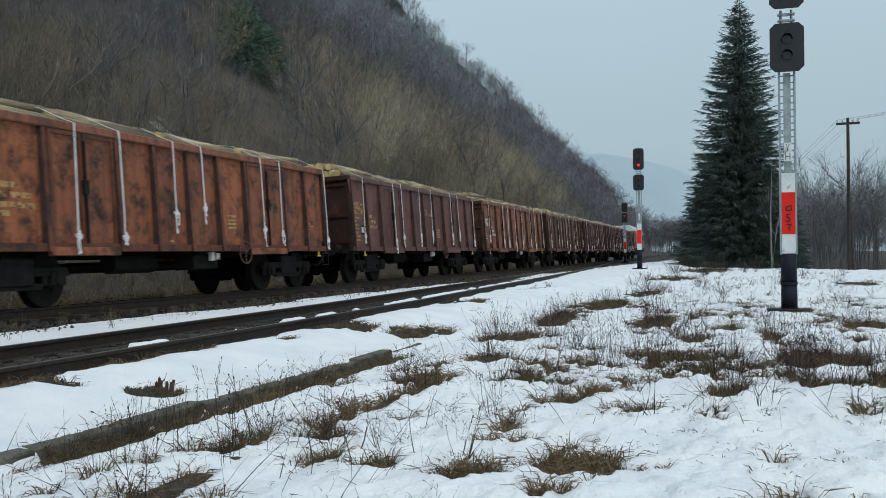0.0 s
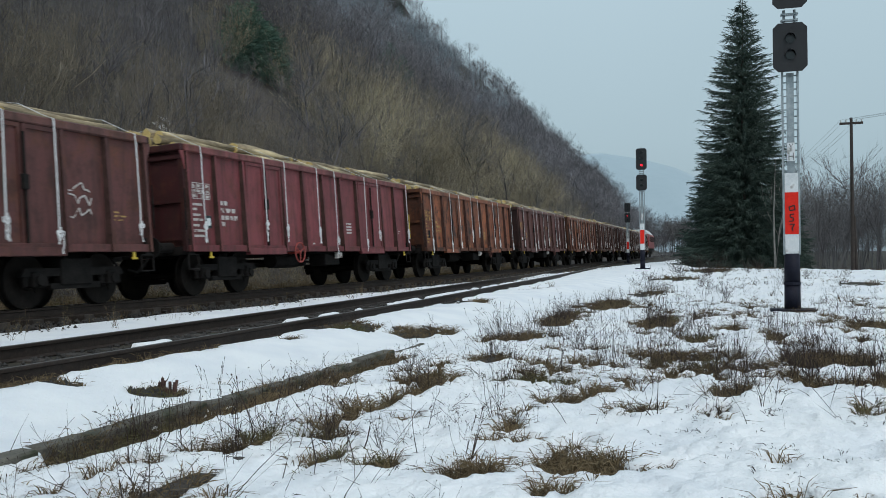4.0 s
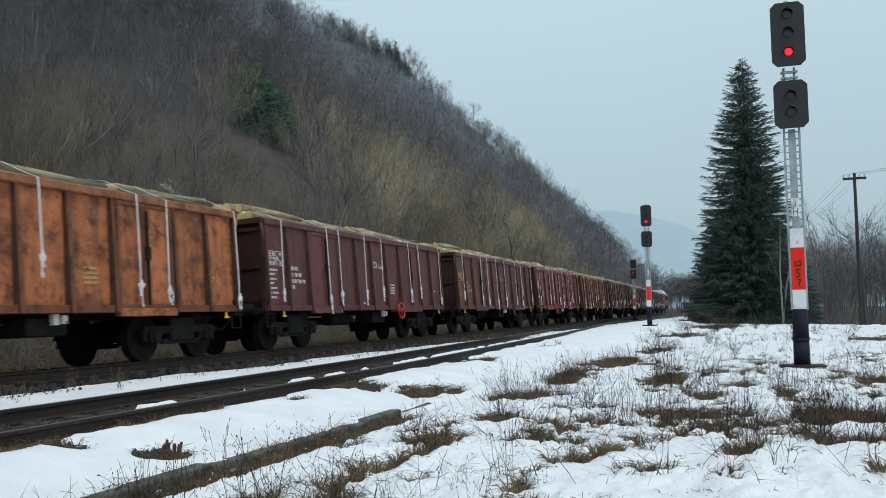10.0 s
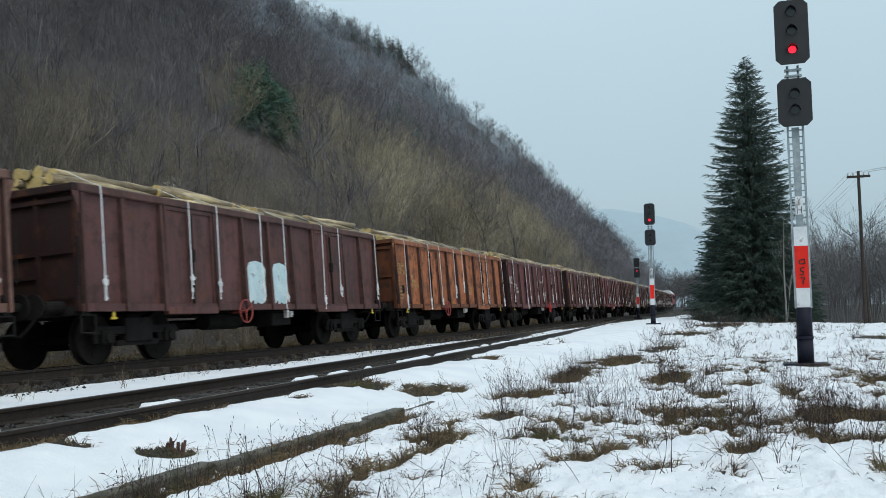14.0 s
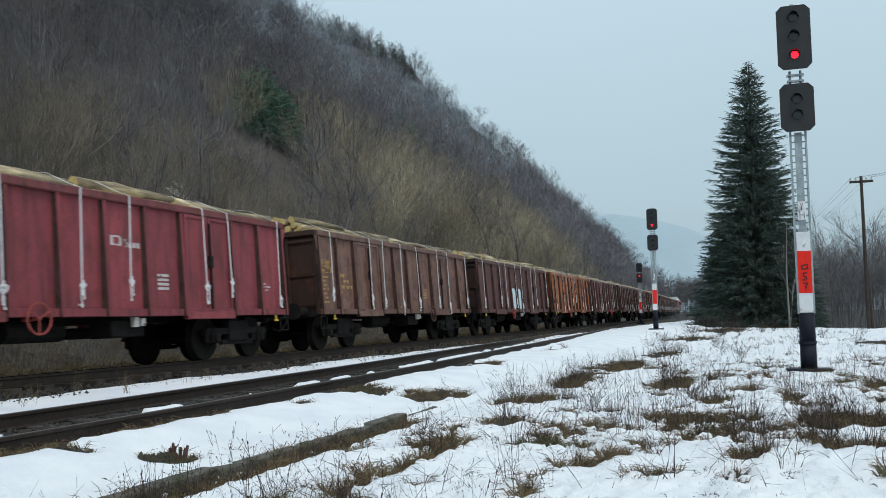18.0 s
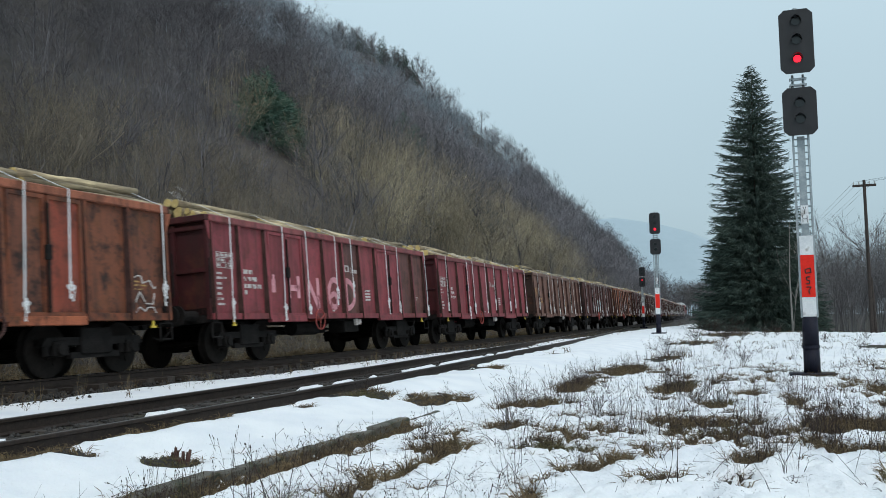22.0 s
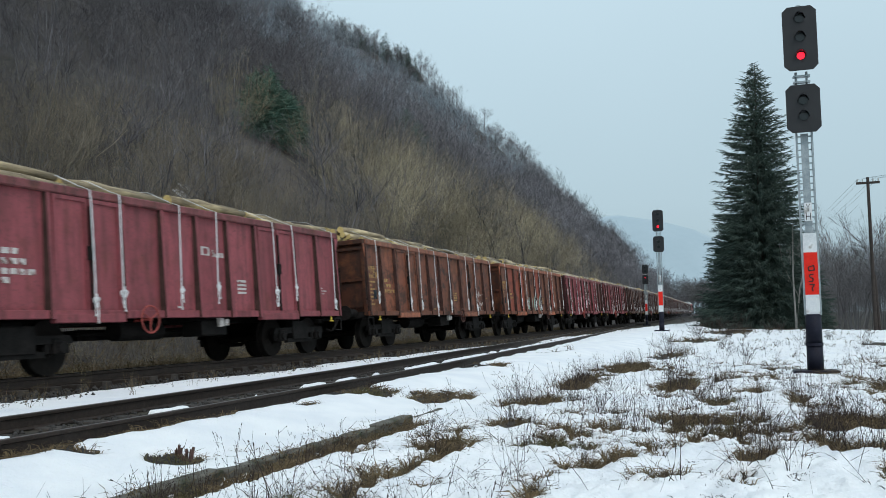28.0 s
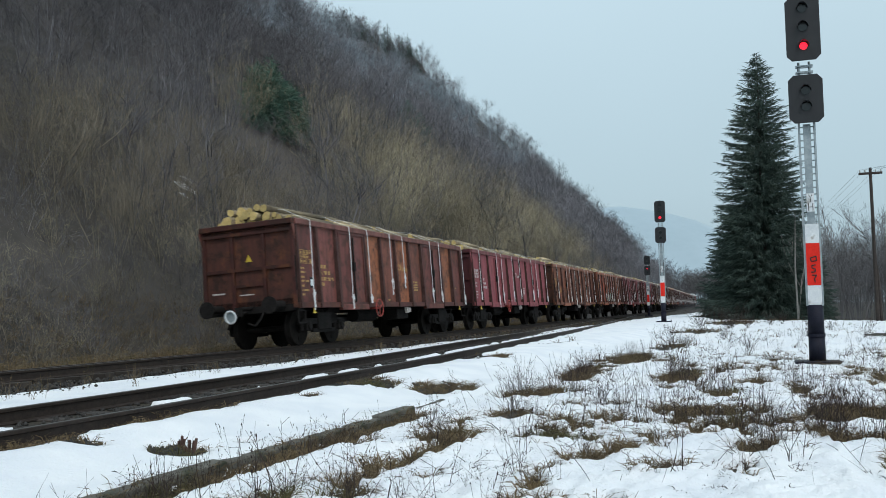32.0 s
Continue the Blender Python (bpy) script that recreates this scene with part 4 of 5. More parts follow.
    mid = p0 + (out * (1 - stiff) + np.array([0, 0, 1.0]) * (0.35 + stiff * r.rand(n))[:, None]) * (s * 0.6)[:, None]
    tip = mid + (out * 0.8 + np.array([0, 0, -0.5 + stiff]) * r.rand(n)[:, None]) * (s * 0.55)[:, None]
    w = np.full(n, width) * (0.6 + 0.8 * r.rand(n))
    v1, f1 = strips(p0, mid, w, w * .8, r)
    v2, f2 = strips(mid, tip, w * .8, w * .2, r)
    return tri_mesh(name, np.concatenate([v1, v2]), np.concatenate([f1, f2 + len(v1)]), mat, label, "grass")


def meadow_points(seed, count, x0, x1, y0, y1, power, want_bare):
    r = np.random.RandomState(seed)
    y = y0 + (y1 - y0) * r.rand(count) ** power
    x = x0 + (x1 - x0) * r.rand(count)
    d = snow_depth(x, y)
    k = d < 0.0 if want_bare else d > -1
    x, y, d = x[k], y[k], d[k]
    return np.stack([x, y, ground_z(x, y) + np.clip(d, 0, None) * 0.6], -1), r


def weed(seed, stems, side, heads, lean=0.25, width=0.016):
    """A dead weed of about unit height: bent stems with short side twigs and dry seed heads."""
    r = np.random.RandomState(seed)
    P0, P1, W0, W1 = [], [], [], []

    def add(a, b, w, v):
        P0.append(a), P1.append(b), W0.append(w), W1.append(v)

    for k in range(stems):
        a = np.array([r.normal() * .07, r.normal() * .07, -.03])
        d = np.array([r.normal() * lean, r.normal() * lean, 1.0])
        bow = r.normal(size=3) * lean * .7
        h = .55 + .5 * r.rand()
        w = width * (.7 + .5 * r.rand())
        for j in range(4):
            d = d + bow * .5
            e = d / np.linalg.norm(d)
            b = a + e * h / 4
            add(a, b, w * (1 - .18 * j), w * (.82 - .18 * j))
            if j:
                for i in range(side):
                    f = e + r.normal(size=3) * .6 + np.array([0, 0, .15])
                    c = a + (b - a) * r.rand()
                    t = c + f / np.linalg.norm(f) * (.07 + .13 * r.rand())
                    add(c, t, w * .5, w * .35)
                    if r.rand() < heads:
                        add(t, t + f * .020, .022, .012)
            a = b
        if heads:
            add(a, a + e * .045, .020, .010)
    return strips(np.array(P0), np.array(P1), np.array(W0), np.array(W1), r)


WEED = [weed(71, 4, 2, .3), weed(72, 3, 2, .4), weed(73, 5, 1, .3), weed(74, 2, 3, .3), weed(75, 1, 1, .4, .3), weed(76, 3, 1, 0, .45, .012)]
STRAND = [weed(91, 1, 0, 0, .5, .013), weed(92, 2, 0, 0, .6, .012), weed(93, 1, 1, .5, .25, .013), weed(94, 3, 0, 0, .9, .012)]
p, r = meadow_points(61, 60000, 6.1, 20, 3.6, 24, 1.25, True)
p = p[:6500]
tufts("grass_tufts", p, 0.09 + 0.16 * r.rand(len(p)), 15, STRAW, "matted yellow-brown grass showing through the snow", 3, 0.40, 0.0060)
p, r = meadow_points(65, 30000, 7.9, 16, 3.8, 34, 1.2, True)
p = clumped(p, r, .9, 23, .50)
p = p[(r.rand(len(p)) < 1.15 - 0.85 * smooth(9, 20, p[:, 1])) & ((p[:, 1] > 6.5) | (p[:, 0] < 11.4))][:1400]
plant("dark_weeds", WEED, p, 0.16 + 0.36 * r.rand(len(p)) ** 2, STALK, "dark twiggy dead weeds standing in the bare patches", "weeds", 26)
p, r = meadow_points(62, 7000, 5, 42, 20, 95, 1.0, True)
tufts("far_grass_tufts", p, 0.16 + 0.25 * r.rand(len(p)), 7, STRAW, "brown grass clumps on the far meadow", 4, 0.5, 0.014)
p, r = meadow_points(63, 9000, 7.95, 22, 3.8, 45, 1.25, False)
p = clumped(p, r, .8, 19, .60)
p = p[(r.rand(len(p)) < 1.1 - 0.75 * smooth(9, 20, p[:, 1])) & ((p[:, 1] > 6.5) | (p[:, 0] < 10.5))]
h = (0.10 + 0.42 * r.rand(len(p)) ** 2.2) * (1 - 0.25 * smooth(10, 30, p[:, 1]))
plant("dry_weeds", WEED, p, h, STALK, "thin dry weed stalks standing in the snow", "weeds", 6)
p, r = meadow_points(67, 1000, 7.95, 16, 3.7, 17, 1.3, False)
p = p[(p[:, 1] > 6.5) | (p[:, 0] < 10.8)]
plant("bent_stalks", STRAND, p, 0.15 + 0.45 * r.rand(len(p)) ** 1.5, STALK, "long bent grass stalks leaning over the snow", "stalks", 27)
p, r = meadow_points(68, 7000, 7.95, 17, 3.6, 18, 1.2, False)
p = clumped(p, r, 1.7, 29, .50)
tufts("snow_stubble", p, 0.03 + 0.07 * r.rand(len(p)), 5, STALK, "short dead grass tips poking through the snow", 28, 0.35, 0.0045)
r = np.random.RandomState(66)
y = 3.6 + 7.6 * r.rand(1100) ** 1.2
x = KERB_X + 0.12 + 0.32 * r.rand(1100)
p = np.stack([x, y, ground_z(x, y) - .01], -1)
p = p[grain2(y * 1.4, y * 0, 13) > 0.28]
tufts("kerb_grass", p, 0.06 + 0.11 * r.rand(len(p)), 12, STRAW, "dead grass crowding along the platform edge", 8, 0.5, 0.0055)
y = 9 + 66 * r.rand(4600)
x = line_x(y) - 2.4 - 4.6 * r.rand(4600)
p = np.stack([x, y, ground_z(x, y) - .02], -1)
tufts("bank_grass", p, 0.25 + 0.40 * r.rand(len(p)), 8, STRAW, "tangled dead grass on the bank behind the main line", 9, 0.5, 0.012)
p, r = meadow_points(64, 300, 1.9, 3.2, 8, 60, 1.0, False)
plant("trackside_weeds", WEED, p, 0.15 + .25 * r.rand(len(p)), STRAW, "pale dry weeds beside the main line's ballast", "weeds", 7)


def bush(x, y, h, seed, label):
    t = tagged(empty("bush", (x, y, float(ground_z(x, y)))), label, "bush", "bushes on the meadow")
    v, f = weed(seed, 18, 3, .25, .40, .012)
    o = tri_mesh("branchwork", v * h, f, STALK, "", "", "")
    o.parent = t


for k, (x, y, h) in enumerate(((8.64, 9.0, .42), (8.9, 8.5, .35), (8.67, 16.8, .62), (8.45, 17.6, .5), (10.44, 15.9, .7), (10.3, 16.6, .6), (10.6, 7.75, .35), (8.9, 29, .9), (8.6, 43, 1.3), (9.6, 47, 1.4), (8.2, 58, 1.5), (9.4, 62, 1.6), (6.3, 12.6, .4), (7.3, 13.3, .35), (12.85, 10.9, .35), (13.8, 15.5, .5))):
    bush(x, y, h, 80 + k, "low leafless bush of dark twigs in the snow")
rng = random.Random(77)
for k in range(34):
    y = 13 + 50 * rng.random() ** 1.3
    x = 8.2 + (y - 13) * -0.02 + rng.uniform(0, 2.6 + y * .03) if k % 3 else rng.uniform(11, 12 + y * .12)
    bush(x, y, rng.uniform(.25, .55) + y * .007, 110 + k, "brown clump of dry weeds in the snow")

# cut shrub stubs on the trackside
for k, (x, y, h) in enumerate(((7.22, 6.83, .17), (7.02, 6.95, .14))):
    t = tagged(empty("cut_shrub", (x, y, float(ground_z(x, y)))), "cut-back shrub with short thick reddish stubs", "shrub", "cut shrubs")
    rs = random.Random(k + 3)
    for q in range(4):
        a, ln = rs.uniform(0, 6.28), h * rs.uniform(.6, 1.15)
        top = Vector((math.cos(a) * ln * .35, math.sin(a) * ln * .35, ln))
        stub = Build().tube((math.cos(a) * .02, math.sin(a) * .02, -.03), tuple(top), .016, .013, 7)
        stub.tube(tuple(top * .6), tuple(top * .6 + Vector((math.sin(a) * .05, math.cos(a) * .05, .06))), .007, .004, 5)
        stub.done("stub", STUB, t)

# clods and gravel in the bare patches beside the siding
r = np.random.RandomState(15)
x, y = 5.9 + 1.75 * r.rand(26000), 4 + 18 * r.rand(26000)
k = bare(x, y) > 0.35
x, y = x[k][:2600], y[k][:2600]
scatter_stones("soil_clods", len(x), lambda q: x, 0, 0, 0, 1, lambda a, b: ground_z(x, y) + .012, "dark clods and gravel in the thawed patches", 16, y)

# a last snow patch on the wooded slope
for x, y, w, ln in ((-13.9, 35.2, .9, 1.3), (-14.6, 36.6, .6, .8), (-13.0, 33.9, .4, .7)):
    q = np.linspace(-1, 1, 27)
    patch = sheet("slope_snow", x + q * w * 1.3, y + q * ln * 1.3, lambda X, Y, x=x, y=y, w=w, ln=ln: ground_z(X, Y) + .12 - .20 * np.hypot((X - x) / w, (Y - y) / ln) + .16 * (fbm(X * 1.7, Y * 1.7, 91, 3) - .5), SNOW)
    tagged(patch, "last patch of snow lying on the wooded slope", "snow", "", "stuff")

# ---------------------------------------------------------------- far mountain, the mist put into its colour
def mountain_z(x, y):
    return -3 + 205 * np.exp(-((x + 300) / 330.0) ** 2) * smooth(1500, 1900, y) + 40 * (fbm(x * 0.004, y * 0.004, 44) - 0.5) * smooth(1500, 1900, y)


# no mist in the air here: the base colour is pulled towards the sky's
MIST = surface("mountain_with_mist_in_colour", (0.36, 0.45, 0.50), (0.39, 0.48, 0.53), 0.01, 1.0, 0.0, 0.0, 0.08)
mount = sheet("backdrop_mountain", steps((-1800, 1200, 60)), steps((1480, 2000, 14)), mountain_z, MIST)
tagged(mount, "wooded mountain with blue mist painted into its colour", "mountain", kind="structure")


# ---------------------------------------------------------------- colour-light signals
def octagon_board(b, cx, cz, w, h, cut, y0, y1):
    pts = [(-w + cut, -h), (w - cut, -h), (w, -h + cut), (w, h - cut), (w - cut, h), (-w + cut, h), (-w, h - cut), (-w, -h + cut)]
    i = len(b.v)
    b.v += [(cx + x, y0, cz + z) for x, z in pts] + [(cx + x, y1, cz + z) for x, z in pts]
    b.f += [tuple(i + j for j in range(8)), tuple(i + 15 - j for j in range(8))] + [(i + j, i + 8 + j, i + 8 + (j + 1) % 8, i + (j + 1) % 8) for j in range(8)]
    return b


def head_unit(name, parent, cz, h, lamps, lit):
    b = octagon_board(Build(), 0, cz, 0.318, h, 0.10, -0.20, -0.17).box(-0.17, 0.17, -0.17, 0.10, cz - h * .85, cz + h * .85, 0.02)
    board = b.done(name, SIGNALBOX, parent, "matt black lamp board with clipped corners")
    for k, z in enumerate(lamps):
        on = k == lit
        Build().tube((0, -0.202, cz + z), (0, -0.215, cz + z), 0.085 if not on else 0.074, None, 16).done("lens", REDLIGHT if on else LENS, board, "lit red lamp" if on else "dark lamp")
        hood = Build()
        n = 10
        ri, ro = 0.095, 0.105
        i = 0
        for j in range(n + 1):
            a = math.pi * j / n
            for y, q in ((-0.2, ri), (-0.2, ro), (-0.36 + 0.05 * abs(math.cos(a)), ro), (-0.36 + 0.05 * abs(math.cos(a)), ri)):
                hood.v.append((math.cos(a) * q, y, cz + z + math.sin(a) * q))
        for j in range(n):
            for m in range(4):
                hood.f.append((4 * j + m, 4 * j + (m + 1) % 4, 4 * j + 4 + (m + 1) % 4, 4 * j + 4 + m))
        hood.done("hood", SIGNALBOX, board)
    return board


def signal(x, y, z, scale, label, upper_lit, lower_first=False, mast=1.0):
    s = tagged(empty("railway_signal", (x, y, z)), label, "signal", "line-side signals")
    Build().box(-0.42, 0.42, -0.3, 0.3, -0.35, 0.03, 0.02).done("foundation", BLACKPAINT, s)
    Build().tube((0, 0, 0.0), (0, 0, 0.5), 0.155, 0.15, 16).done("foot", BLACKPAINT, s, "black painted tubular foot", True)
    Build().tube((0, 0, 0.5), (0, 0, 0.56), 0.165, 0.165, 16).done("collar", BLACKPAINT, s)
    Build().tube((0, 0, 0.56), (0, 0, 1.12), 0.15, 0.145, 16).done("foot", BLACKPAINT, s, "", True)
    for nm, mat, z0, z1 in (("white_band", WHITEPAINT, 1.12, 1.50), ("red_band", REDPAINT, 1.50, 2.33), ("white_band", WHITEPAINT, 2.33, 2.71)):
        Build().box(-0.125, 0.125, -0.09, -0.075, z0, z1 - 0.002).done(nm, mat, s)
    for sx in (-0.16, 0.125):
        Build().box(sx, sx + 0.035, -0.07, 0.07, 1.1, 4.78).done("mast_channel", GALV, s, "grey steel mast channel")
    for k in range(15):
        z0 = 2.75 + k * 0.135
        Build().box(-0.125, 0.125, 0.03, 0.045, z0, z0 + 0.025).done("lattice_bar", GALV, s)
    Build().box(-0.07, 0.07, -0.02, 0.0, 1.1, 4.7).done("cable_duct", GALV, s)
    plate = Build().box(-0.07, 0.07, -0.085, -0.075, 2.95, 3.31).done("letter_plate", WHITEPAINT, s, "white plate with black letters")
    mk = Build()
    mk.strip([(-0.035, -0.09, 3.28), (0, -0.09, 3.21), (0.035, -0.09, 3.28)], 0.004, 0.012, (0, 1, 0))
    for bx in ((-.006, .006, 3.14, 3.21), (-.045, -.033, 2.97, 3.11), (.033, .045, 2.97, 3.11), (-.045, .045, 3.035, 3.047)):
        mk.box(bx[0], bx[1], -0.091, -0.086, bx[2], bx[3])
    mk.done("lettering", INK, plate)
    if not lower_first:
        head_unit("lower_head", s, 5.175, 0.478, (0.16, -0.16), None)
        Build().tube((-.1, 0, 5.6), (-.1, 0, 5.95), 0.025, None, 8).tube((.1, 0, 5.6), (.1, 0, 5.95), 0.025, None, 8).box(-.16, .16, -.1, .05, 5.72, 5.75).box(-.16, .16, -.1, .05, 5.84, 5.87).done("bracket", GALV, s)
        head_unit("upper_head", s, 6.59, 0.645, (0.40, 0.02, -0.36), upper_lit)
        Build().tube((0, -.02, 7.22), (0, -.02, 7.30), 0.05, None, 10).done("cap", GALV, s)
    else:
        head_unit("lower_head", s, 5.0, 0.52, (0.22, -0.22), 0)
        head_unit("upper_head", s, 6.15, 0.5, (0.2, -0.2), None)
        Build().tube((0, 0, 4.6), (0, 0, 6.2), 0.05, None, 8).done("bracket", GALV, s)
    s.rotation_euler = (0, 0, radians(2))
    s.scale = (scale,) * 3
    return s


SIG1 = (12.79, 19.2)
sig1 = signal(*SIG1, -0.30, 1.0, "tall colour-light signal with red and white mast, red lit", 2)
for pts in (((-.05, 2.0), (.05, 2.03), (.06, 1.94), (-.04, 1.93), (-.05, 2.0)), ((.04, 1.86), (-.03, 1.85), (-.03, 1.80), (.03, 1.78), (.02, 1.72), (-.05, 1.72)), ((-.04, 1.66), (.05, 1.66), (.0, 1.58), (.02, 1.53))):
    Build().path([(x, -0.094, z + .04) for x, z in pts], 0.012, 5).done("scrawl", INK, sig1, "black hand-painted stroke on the red band")
SIG2 = (5.43, 55.5)
signal(*SIG2, -0.13, 1.0, "colour-light signal beside the siding's far end, red lit", 2)
SIG3 = (0.07, 88.0)
signal(SIG3[0], SIG3[1], -0.15, 0.86, "distant colour-light signal with the lower lamp red", 0, True)

# ---------------------------------------------------------------- line pole and wires
PX, PY = 17.6, 62.0
pz = float(ground_z(PX, PY))
pole = tagged(empty("utility_pole", (PX, PY, pz)), "dark wooden line pole with a crossarm and insulators", "pole")
PH = 9.15 - pz
Build().tube((0, 0, -0.3), (0, 0, PH), 0.13, 0.09, 10).done("post", POLEWOOD, pole)
Build().tube((0.22, 0.1, -0.3), (0.10, 0, PH * .36), 0.10, 0.09, 8).done("strut", POLEWOOD, pole)
Build().box(-0.68, 0.68, -0.07, 0.07, PH - 0.42, PH - 0.28, 0.01).done("crossarm", POLEWOOD, pole)
for sx in (-.6, -.3, .3, .6):
    Build().tube((sx, 0, PH - .28), (sx, 0, PH - .1), 0.05, 0.035, 8).done("insulator", GLASS_INS, pole)
for k, sx in enumerate((-.6, -.3, .3, .6)):
    for far, nm in (((34 + sx, 18.0, PH + pz - .2), "a"), ((6 + sx * 1.2, 160.0, PH + pz - 3.2), "b")):
        a, b = Vector((PX + sx, PY, PH + pz - .1)), Vector(far)
        pts = [a.lerp(b, t / 12) - Vector((0, 0, 1.1 * math.sin(math.pi * t / 12))) for t in range(13)]
        tagged(Build().path(pts, 0.006, 4).done("overhead_wire", WIRE), "thin overhead wire strung from the line pole", "wire", "overhead wires", "structure")


# ---------------------------------------------------------------- open goods wagons
WL, WW, ZB, ZT, PITCH = 12.5, 1.41, 0.93, 3.13, 14.04
BAY = 1.1125
POSTS = (0.06, BAY, 2 * BAY, 2 * BAY + 1.8, 3 * BAY + 1.8, 4 * BAY + 1.8, 5 * BAY + 1.8, 6 * BAY + 1.8, 6 * BAY + 3.6, 7 * BAY + 3.6, WL - 0.06)
DOORS = (2, 7)      # bays that are doors


POST_D = 0.14


def side_post(corner=False):
    """A pressed post, deep at the sill and shallower at the top."""
    w = 0.085 if not corner else 0.06
    z0, z1 = ZB - 0.02, ZT - 0.14
    return Build().hexa([(-.02, -w, z0), (POST_D, -w * .55, z0), (POST_D, w * .55, z0), (-.02, w, z0), (-.02, -w * .85, z1), (POST_D * .62, -w * .5, z1), (POST_D * .62, w * .5, z1), (-.02, w * .85, z1)])


def door_leaf(w, hand):
    b = Build()
    h0, h1 = ZB + 0.06, ZT - 0.16
    b.box(-.012, .012, 0, w, h0, h1)
    fr = Build()
    for bx in ((0, w, h0, h0 + .07), (0, w, h1 - .07, h1), (0, .07, h0 + .07, h1 - .07), (w - .07, w, h0 + .07, h1 - .07)):
        fr.box(.012, .040, bx[0], bx[1], bx[2], bx[3])
    return b, fr


def build_wagon():
    w = empty("open_wagon")
    # underframe
    Build().box(-.22, .22, .1, WL - .1, .86, 1.12).box(-1.22, 1.22, .05, WL - .05, 1.08, 1.18).done("underframe", UNDER, w, "sooty steel underframe")
    for y in (0.0, WL - .16):
        Build().box(-1.34, 1.34, y, y + .16, .86, 1.18, .01).done("headstock", UNDER, w)
    for sx in (-1, 1):
        X = sx * (WW - POST_D)
        side = Build()
        for k in range(10):
            if k in DOORS:
                continue
            p = Build().box(X - .012, X + .012, POSTS[k] + .004, POSTS[k + 1] - .004, ZB + .08, ZT - .14)
            pan = p.done("side_panel", PAINT, w)
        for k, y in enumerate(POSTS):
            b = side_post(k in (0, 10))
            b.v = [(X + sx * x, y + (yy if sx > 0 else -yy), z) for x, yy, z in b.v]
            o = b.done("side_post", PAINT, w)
            # the flanks are a darker brown than the outer faces
            o.data.materials.append(POST_FLANK)
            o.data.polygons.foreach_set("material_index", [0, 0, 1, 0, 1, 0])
        rail = Build()
        x0, x1 = sorted((X - sx * .03, X + sx * .11))
        rail.box(x0, x1, -.02, WL + .02, ZT - .15, ZT, .02).done("top_rail", PAINT, w)
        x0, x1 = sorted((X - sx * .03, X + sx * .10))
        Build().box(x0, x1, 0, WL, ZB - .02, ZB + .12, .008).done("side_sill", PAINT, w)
        for k in DOORS:
            y0 = POSTS[k]
            x0, x1 = sorted((X, X + sx * .12))
            Build().box(x0, x1, y0 + .05, y0 + 1.75, ZB - .09, ZB + .06, .01).done("door_threshold", PAINT, w)
            for hand in (0, 1):
                b, fr = door_leaf(.79, hand)
                off = y0 + .09 + hand * .83
                for q in (b, fr):
                    q.v = [(X + sx * (x + .05), off + y, z) for x, y, z in q.v]
                    if sx < 0:
                        q.f = [tuple(reversed(g)) for g in q.f]
                leaf = b.done("door_leaf", PAINT, w)
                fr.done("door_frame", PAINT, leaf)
            bar = Build().tube((X + sx * .125, y0 + .90, ZB + .12), (X + sx * .125, y0 + .90, ZT - .3), .022, None, 8)
            x0, x1 = sorted((X + sx * .08, X + sx * .16))
            bar.box(x0, x1, y0 + .84, y0 + .96, 1.9, 2.15, .01)
            bar.done("door_lock", UNDER, w, "dark door locking bar")
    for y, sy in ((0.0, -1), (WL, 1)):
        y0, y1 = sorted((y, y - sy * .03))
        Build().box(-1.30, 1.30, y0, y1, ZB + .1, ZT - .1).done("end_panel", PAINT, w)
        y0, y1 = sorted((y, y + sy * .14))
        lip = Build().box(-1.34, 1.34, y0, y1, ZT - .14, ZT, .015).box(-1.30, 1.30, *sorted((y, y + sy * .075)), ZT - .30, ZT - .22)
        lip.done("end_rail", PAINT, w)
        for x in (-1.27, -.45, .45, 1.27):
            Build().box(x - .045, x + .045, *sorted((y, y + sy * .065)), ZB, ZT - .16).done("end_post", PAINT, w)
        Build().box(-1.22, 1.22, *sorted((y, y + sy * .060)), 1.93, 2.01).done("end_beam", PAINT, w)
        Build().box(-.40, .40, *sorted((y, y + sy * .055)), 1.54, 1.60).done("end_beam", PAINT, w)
        for sx in (-1, 1):
            xs = sorted((sx * 1.315, sx * 1.34))
            gus = Build()
            tri3 = [(y, ZT - .14), (y + sy * .16, ZT - .14), (y, ZT - .52)]
            gus.v = [(x, a, c) for x in xs for a, c in tri3]
            gus.f = [(0, 1, 2), (5, 4, 3), (0, 3, 4, 1), (1, 4, 5, 2), (2, 5, 3, 0)]
            gus.done("corner_gusset", PAINT, w)
        for sx in (-.875, .875):
            buf = Build().tube((sx, y, 1.02), (sx, y + sy * .42, 1.02), .11, .10, 12).tube((sx, y + sy * .42, 1.02), (sx, y + sy * .60, 1.02), .075, .075, 10)
            buf.tube((sx, y + sy * .60, 1.02), (sx, y + sy * .635, 1.02), .21, .21, 18)
            buf.done("buffer", UNDER, w)
        Build().tube((0, y, 1.0), (0, y + sy * .55, .98), .05, .045, 8).box(-.06, .06, *sorted((y + sy * .5, y + sy * .66)), .80, 1.02).done("coupling_hook", UNDER, w)
        Build().path([(.35, y, .9), (.36, y + sy * .18, .72), (.30, y + sy * .36, .55), (.2, y + sy * .5, .62)], .028, 6).done("brake_hose", UNDER, w)
        Build().path([(1.33, y + sy * .05, .55), (1.33, y + sy * .05, .85), (1.33, y - sy * .30, .85), (1.33, y - sy * .30, .55), (1.33, y + sy * .05, .55)], .016, 6).done("footstep", UNDER, w)
